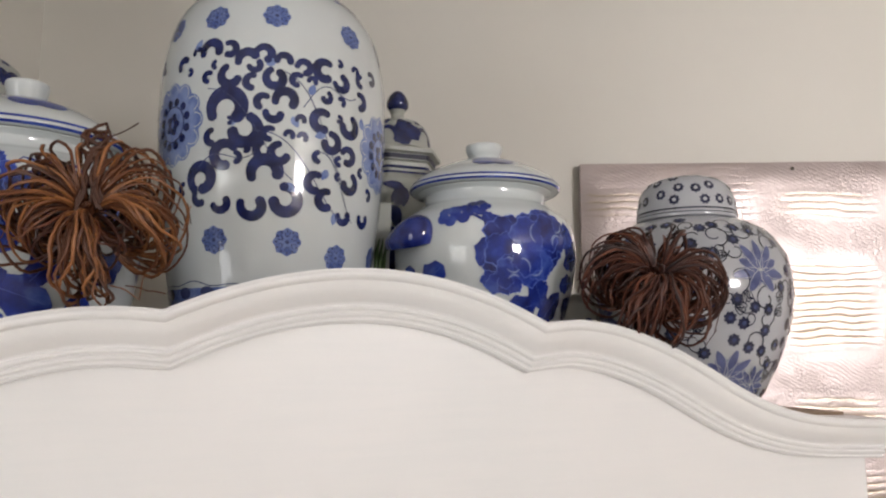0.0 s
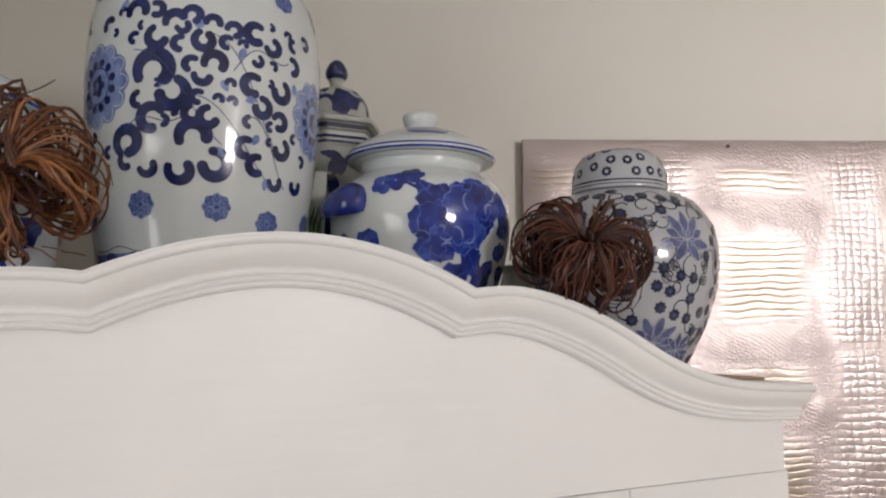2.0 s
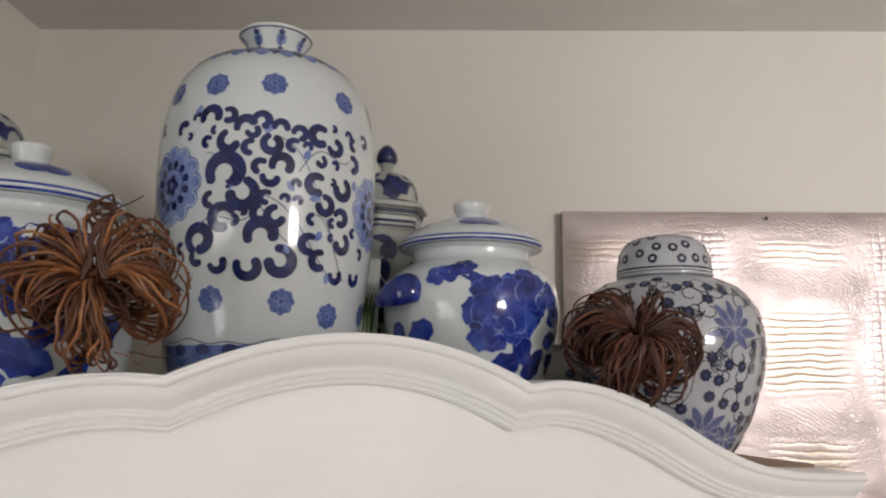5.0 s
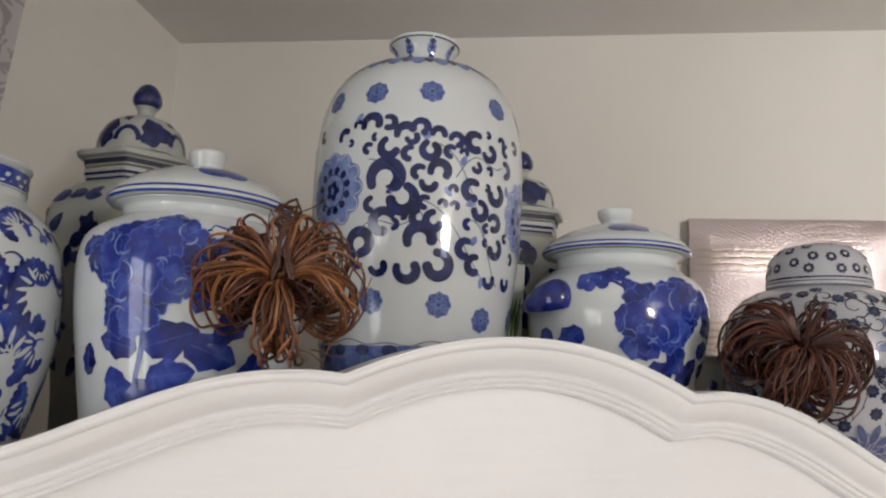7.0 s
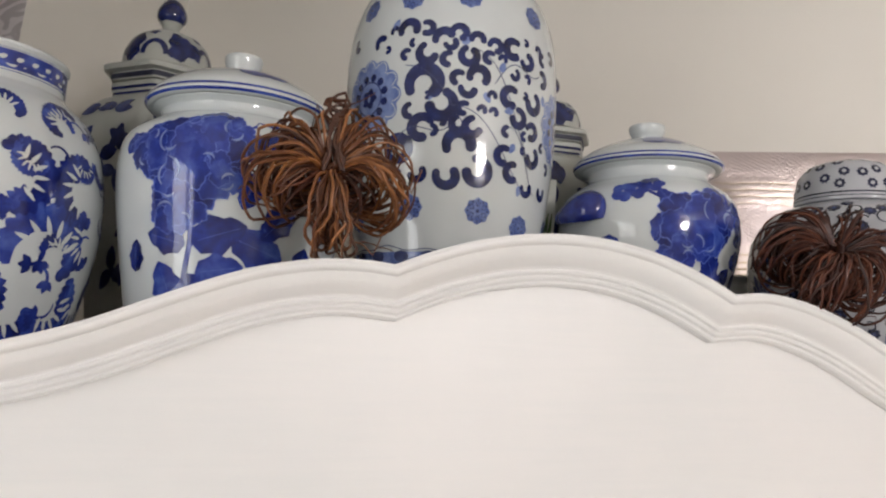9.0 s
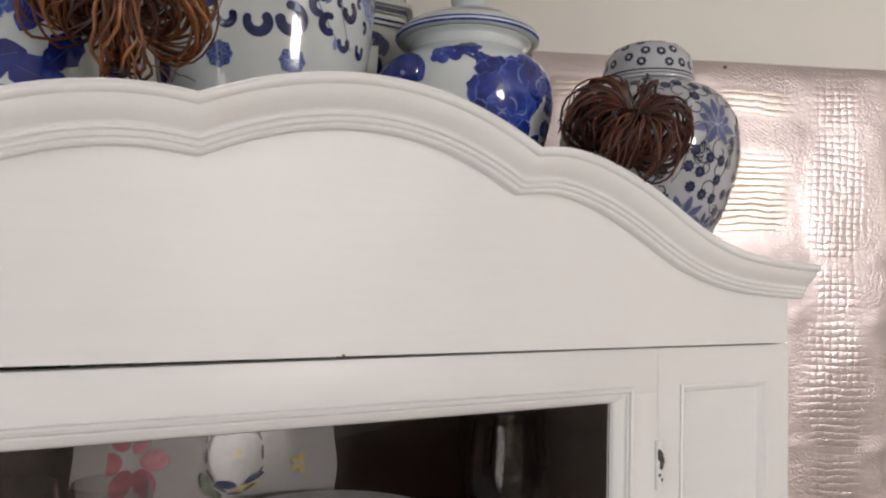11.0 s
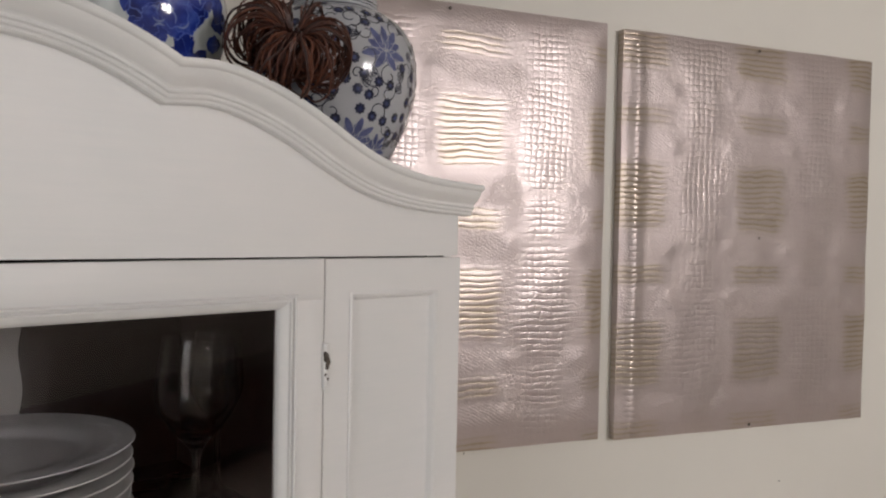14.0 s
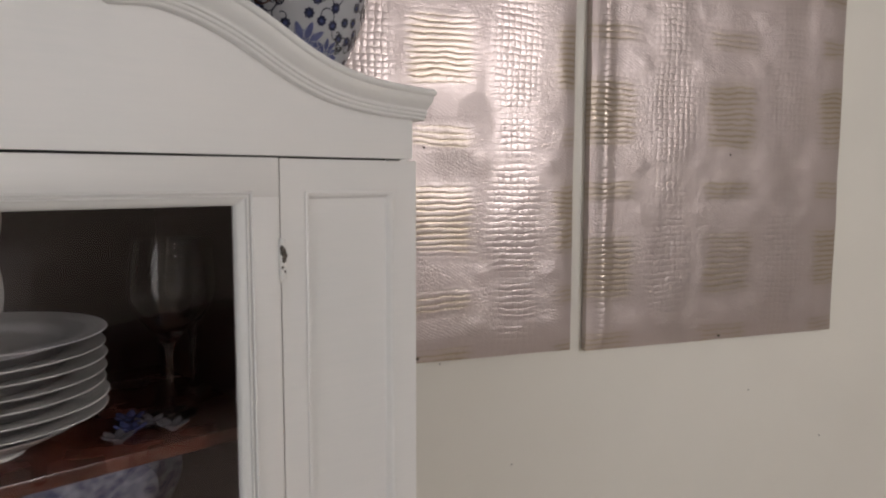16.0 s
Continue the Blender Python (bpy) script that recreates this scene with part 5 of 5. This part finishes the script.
def vine_pumpkin(loc, tilt, r, material, label, seed, stem, spread):
    ob = thing("vine_pumpkin", Matrix.Translation(loc) @ tilt, label, "pumpkin", "vine pumpkins")
    g_ = random.Random(seed)
    for lobe, mid_a in enumerate((radians(50), radians(130), radians(188), radians(270), radians(352))):
        width = spread * g_.uniform(0.9, 1.1) * (0.62 if lobe == 3 and stem else 1.0)
        for _ in range(30):
            bm = bmesh.new()
            da = g_.uniform(-1, 1) * width
            k = g_.uniform(0.62, 1.05) if _ % 4 else g_.uniform(0.40, 0.62)
            lean = g_.gauss(0, 0.10)
            hgt = g_.uniform(0.46, 0.66) * r * (0.45 + 0.55 * k)
            ph = g_.uniform(0, 6)
            pts = []
            for q in range(28):
                t = 2 * math.pi * q / 28
                rad = (0.07 + 0.465 * k * (1 - math.cos(t))) * r
                z = hgt * math.sin(t) * (0.78 + 0.22 * math.sin(t / 2))
                aa = mid_a + da * (0.55 + 0.45 * math.sin(t / 2)) + lean * math.sin(t) + 0.045 * math.sin(3 * t + ph) + 0.02 * math.sin(7 * t + 2 * ph)
                pts.append((rad * math.cos(aa), rad * math.sin(aa), z + 0.025 * r * math.sin(2 * t + ph)))
            tube(bm, pts, g_.uniform(0.0009, 0.0018), 5, True)
            part("vine", bm, material, ob)
    bm = bmesh.new()
    for q in range(5):
        a0 = g_.uniform(0, 6)
        pts = [(0.07 * r * math.cos(a0 + j * 0.55), 0.07 * r * math.sin(a0 + j * 0.55), -0.35 * r + j * 0.05 * r) for j in range(15)]
        tube(bm, pts, 0.0022, 5)
    part("core", bm, material, ob)
    # Inner loops in the dark red vine, so the inside looks denser and darker.
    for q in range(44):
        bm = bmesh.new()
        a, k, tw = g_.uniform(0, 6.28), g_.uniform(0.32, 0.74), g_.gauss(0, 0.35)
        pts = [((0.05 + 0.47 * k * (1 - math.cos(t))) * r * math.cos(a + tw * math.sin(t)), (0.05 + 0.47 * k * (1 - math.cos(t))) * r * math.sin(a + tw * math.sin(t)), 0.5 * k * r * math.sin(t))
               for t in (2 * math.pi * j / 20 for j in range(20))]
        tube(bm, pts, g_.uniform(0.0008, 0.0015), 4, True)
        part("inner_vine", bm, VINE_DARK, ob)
    for q in range(7):
        bm = bmesh.new()
        a, z0 = g_.uniform(0, 6.28), g_.uniform(-0.4, 0.4) * r
        tube(bm, [(r * (0.8 + 0.035 * j) * math.cos(a + 0.05 * j), r * (0.8 + 0.035 * j) * math.sin(a + 0.05 * j), z0 + 0.0012 * j * j * g_.uniform(-0.5, 0.5)) for j in range(8)], 0.0006, 4)
        part("loose_end", bm, material, ob)
    if stem:
        bm = bmesh.new()
        up = tilt.inverted().to_3x3() @ Vector((0.0, 0.15, 1.0))
        for q in range(9):
            o = Vector((g_.uniform(-1, 1), g_.uniform(-1, 1), 0)) * 0.10 * r
            pts = [o * (1.5 - j / 12) + Vector((0, 0, 0.30 * r)) + up * (0.050 * j / 10) + Vector((math.sin(j + q), math.cos(j * 0.8 + q), 0)) * 0.002 for j in range(11)]
            tube(bm, pts, 0.0022, 5)
        for q in range(5):
            c = Vector((0, 0, 0.30 * r)) + up * (0.046 + 0.004 * q)
            pts = [c + Vector((math.cos(j * 0.55 + q), math.sin(j * 0.55 + q), 0.25 * math.sin(j * 0.7 + q))) * (0.010 + 0.003 * math.sin(j * 1.7 + q)) for j in range(12)]
            tube(bm, pts, 0.0016, 5, True)
        c = Vector((0, 0, 0.30 * r)) + up * 0.058
        side = tilt.inverted().to_3x3() @ Vector((1.0, 0.0, 0.0))
        tube(bm, [c + side * (0.006 * j) + up * (0.0018 * j * j * 0.22) for j in range(7)], 0.0006, 4)
        part("stem", bm, material, ob, "twisted vine stem")
    return ob


vine_pumpkin((-0.312, 0.634, 2.023), pose(0, 0, 0, 60, 0, 18), 0.081, VINE, "brown pumpkin wound of bent vines on the cornice", 2, True, 0.46)
vine_pumpkin((0.240, 0.882, 1.984), pose(0, 0, 0, 47, 14, -6), 0.084, VINE_DARK, "dark reddish pumpkin wound of bent vines, tipped over", 6, False, 0.60)

# ---- things behind the arch ----
card = thing("card", pose(-0.1065, 1.0, TOP + 0.001, 3, 2, 0), "stiff white card with a green leaf print between vase and jar", "card")
part("sheet", block(-0.014, 0.014, -0.0015, 0.0015, 0, 0.283, bev=0.0006), GLAZE_GREY, card)
bm = bmesh.new()
for k in range(3):
    tube(bm, [(0.004 - 0.005 * k, -0.0020, 0.165 + 0.005 * k), (0.007 - 0.005 * k, -0.0024, 0.20 + 0.008 * k), (0.010 - 0.005 * k, -0.0020, 0.235)], [0.001, 0.0032, 0.0006], 5)
part("leaf_print", bm, LEAFGREEN, card)
pot = thing("small_pot", pose(0.212, 1.200, TOP + 0.001), "small grey-green pot with dark dots behind the jars", "pot")
PT = dense([(0.0, TOP), (0.030, TOP), (0.033, TOP + 0.01), (0.042, TOP + 0.07), (0.043, TOP + 0.12), (0.036, TOP + 0.150), (0.034, TOP + 0.160), (0.038, TOP + 0.170), (0.035, TOP + 0.170), (0.031, TOP + 0.150), (0.03, TOP + 0.1)], per=4)
part("pot_body", lathe(PT, 40), GLAZE_GREY, pot)
b = Brush(PT[:24])
for az, z in scatter(16, TOP + 0.03, TOP + 0.14, 0.026, 71, 0.04):
    b.blob(az, z - TOP, 0, 0, lambda t: 0.008, 14)
    b.done("painted_dot", SLATE, pot)

# ---- inside the cabinet ----


def in_cab(s, n_, z, rz=0.0, rx=0.0):
    return CAB @ pose(s, n_, z, rx, 0, rz)


def plate_profile(r, h):
    return spline([(0.0, 0.003), (r * 0.55, 0.003), (r * 0.64, h * 0.35), (r * 0.72, h * 0.72), (r * 0.98, h), (r, h * 1.02), (r * 0.985, h * 0.88), (r * 0.70, h * 0.5), (r * 0.60, 0.0), (0.0, 0.0)], 3)


bowl = thing("bowl", in_cab(0.054, 0.225, SHELF + 0.001), "white china bowl under the stacked plates", "bowl")
part("bowl_body", lathe(spline([(0.0, 0.0), (0.055, 0.0), (0.058, 0.006), (0.105, 0.028), (0.140, 0.046), (0.138, 0.048), (0.09, 0.030), (0.0, 0.012)], 4), 64), CHINA, bowl)
first = None
for k in range(6):
    z = SHELF + 0.046 + 0.0185 * k
    if first is None:
        first = thing("dinner_plate", in_cab(0.054, 0.225, z), "white china dinner plate in a stack", "plate", "stacked dinner plates")
        part("plate_body", lathe(plate_profile(0.170, 0.019), 72), CHINA, first)
    else:
        copy_thing(first, in_cab(0.054 + 0.002 * math.sin(k * 2), 0.225 + 0.002 * math.cos(k * 3), z, 20 * k))
plat = thing("pewter_plate", in_cab(0.054, 0.225, SHELF + 0.046 + 0.0185 * 6), "grey pewter plate with a beaded rim on the stack", "plate")
part("plate_body", lathe(plate_profile(0.172, 0.022), 72), PEWTER, plat)
bm = bmesh.new()
for k in range(48):
    a = 2 * math.pi * k / 48
    bmesh.ops.create_icosphere(bm, subdivisions=1, radius=0.0065, matrix=Matrix.LocRotScale((0.152 * math.cos(a), 0.152 * math.sin(a), 0.0205), Euler((0, 0, a)), (1.7, 0.7, 0.16)))
part("beaded_rim", bm, PEWTER, plat)

show = thing("square_plate", in_cab(-0.055, 0.43, SHELF + 0.012, 0, -9), "square white plate with bright painted flowers, propped upright", "plate")
bm = bmesh.new()
n_side = 24
gv = {}
for i in range(n_side + 1):
    for k in range(n_side + 1):
        fx, fz = 2 * i / n_side - 1, 2 * k / n_side - 1
        e = max(abs(fx), abs(fz))
        w_ = 0.205 * (1 + 0.02 * math.cos(fz * 9))
        gv[i, k] = bm.verts.new((fx * w_ * (0.9 + 0.1 * (fz + 1) / 2), -0.020 * max(0, (e - 0.6) / 0.4) ** 1.5, 0.19 + fz * 0.19))
for i in range(n_side):
    for k in range(n_side):
        bm.faces.new((gv[i, k], gv[i + 1, k], gv[i + 1, k + 1], gv[i, k + 1]))
bmesh.ops.solidify(bm, geom=list(bm.faces), thickness=0.004)
part("plate_body", bm, CHINA, show)


def plate_paint(name, material, shapes, label=""):
    bm = bmesh.new()
    for x, z, rx, rz, rot in shapes:
        vs = [bm.verts.new((x + rx * math.cos(a) * math.cos(rot) - rz * math.sin(a) * math.sin(rot), -0.0047 - 0.0002 * len(bm.faces), z + rx * math.cos(a) * math.sin(rot) + rz * math.sin(a) * math.cos(rot)))
              for a in (2 * math.pi * k / 20 for k in range(20))]
        bm.faces.new(vs)
    bmesh.ops.solidify(bm, geom=list(bm.faces), thickness=0.0003)
    part(name, bm, material, show, label, smooth=False)


g = random.Random(12)
plate_paint("red_blossom", ROSE, [(-0.115 + 0.032 * math.cos(q * 1.05), 0.225 + 0.036 * math.sin(q * 1.05), g.uniform(0.016, 0.026), g.uniform(0.010, 0.018), q * 1.05) for q in range(6)] + [(-0.10, 0.262, 0.010, 0.022, -0.4), (-0.13, 0.27, 0.008, 0.02, 0.5)])
plate_paint("pale_figure", PALEWASH, [(0.035, 0.222, 0.042, 0.056, 0.0)])
plate_paint("grey_strokes", GREYWASH, [(0.035 + 0.044 * math.cos(q * 0.52), 0.222 + 0.058 * math.sin(q * 0.52), 0.012, 0.0022, q * 0.52 + 1.57) for q in range(12)])
plate_paint("orange_dot", YELLOW, [(0.04, 0.222, 0.007, 0.006, 0.7)])
plate_paint("yellow_blossom", YELLOW, [(0.140 + 0.010 * math.cos(q * 1.26), 0.200 + 0.010 * math.sin(q * 1.26), 0.007, 0.005, q * 1.26) for q in range(5)] + [(0.05, 0.170, 0.022, 0.005, 0.25)])
plate_paint("blue_stroke", SLATE, [(0.055, 0.182, 0.028, 0.006, 0.35), (0.02, 0.178, 0.018, 0.006, -0.2)])
plate_paint("green_leaves", GREENISH, [(0.148, 0.262, 0.004, 0.013, 0.3), (0.163, 0.287, 0.005, 0.014, -0.5), (0.156, 0.236, 0.004, 0.012, 0.1), (0.138, 0.276, 0.011, 0.004, 0.4), (0.172, 0.268, 0.010, 0.004, -0.6), (0.0, 0.168, 0.016, 0.006, -0.5), (-0.012, 0.185, 0.006, 0.015, 0.3)])


def wine_glass(s, n_, h, r, gilt, label):
    ob = thing("wine_glass", in_cab(s, n_, SHELF + 0.001), label, "glass", "glasses in the cabinet")
    bowl_z = h * 0.43
    outer = spline([(0.0, 0.0), (r * 0.62, 0.0), (r * 0.63, 0.003), (r * 0.2, 0.010), (0.0065, 0.022), (0.0055, bowl_z * 0.6), (0.008, bowl_z - 0.012), (r * 0.5, bowl_z + 0.018), (r * 0.93, bowl_z + h * 0.19), (r, bowl_z + h * 0.29), (r * 0.93, bowl_z + h * 0.45), (r * 0.84, h)], 4)
    inner = spline([(r * 0.82, h), (r * 0.91, bowl_z + h * 0.45), (r * 0.98, bowl_z + h * 0.29), (r * 0.90, bowl_z + h * 0.19), (r * 0.46, bowl_z + 0.021), (0.0, bowl_z + 0.004)], 4)
    part("glass_body", lathe(outer + inner, 56), CRYSTAL, ob)
    for z in gilt:
        bm = bmesh.new()
        rr = float(np.interp(z, [q[1] for q in outer[-20:]], [q[0] for q in outer[-20:]])) + 0.0006
        tube(bm, [(rr * math.cos(2 * math.pi * k / 40), rr * math.sin(2 * math.pi * k / 40), z) for k in range(40)], 0.0009, 5, True)
        part("gilt_band", bm, GOLD, ob)
    return ob


wine_glass(0.334, 0.22, 0.300, 0.063, (), "large clear wine glass on the mahogany shelf")
wine_glass(0.425, 0.33, 0.290, 0.045, (0.19, 0.215, 0.245, 0.275), "clear goblet with gilt bands behind the wine glass")
wine_glass(-0.22, 0.24, 0.265, 0.052, (), "clear cut wine glass on the mahogany shelf")
wine_glass(-0.32, 0.27, 0.265, 0.052, (), "clear cut wine glass on the mahogany shelf")

g = random.Random(3)
for k, (s, n_) in enumerate(((0.215, 0.135), (0.245, 0.165), (0.280, 0.175), (0.262, 0.215), (0.30, 0.135))):
    bird = thing("porcelain_flower", in_cab(s, n_, SHELF + 0.001, 40 * k), "small porcelain flower lying on the mahogany shelf", "ornament", "porcelain flowers")
    bm = bmesh.new()
    for q in range(6):
        a = q * 1.047
        bmesh.ops.create_icosphere(bm, subdivisions=2, radius=1.0, matrix=Matrix.LocRotScale((0.013 * math.cos(a), 0.013 * math.sin(a), 0.010), Euler((0, -0.5, a)), (0.014, 0.008, 0.003)))
    bmesh.ops.create_icosphere(bm, subdivisions=2, radius=1.0, matrix=Matrix.LocRotScale((0, 0, 0.006), None, (0.010, 0.010, 0.006)))
    part("blossom", bm, SLATE if k % 2 else GREYWASH, bird)
low = thing("blue_platter", in_cab(0.22, 0.24, 0.951 + 0.165, 10, -62), "blue and white platter propped on the lower shelf", "plate")
part("plate_body", lathe(plate_profile(0.155, 0.02), 64), PLATTER, low)
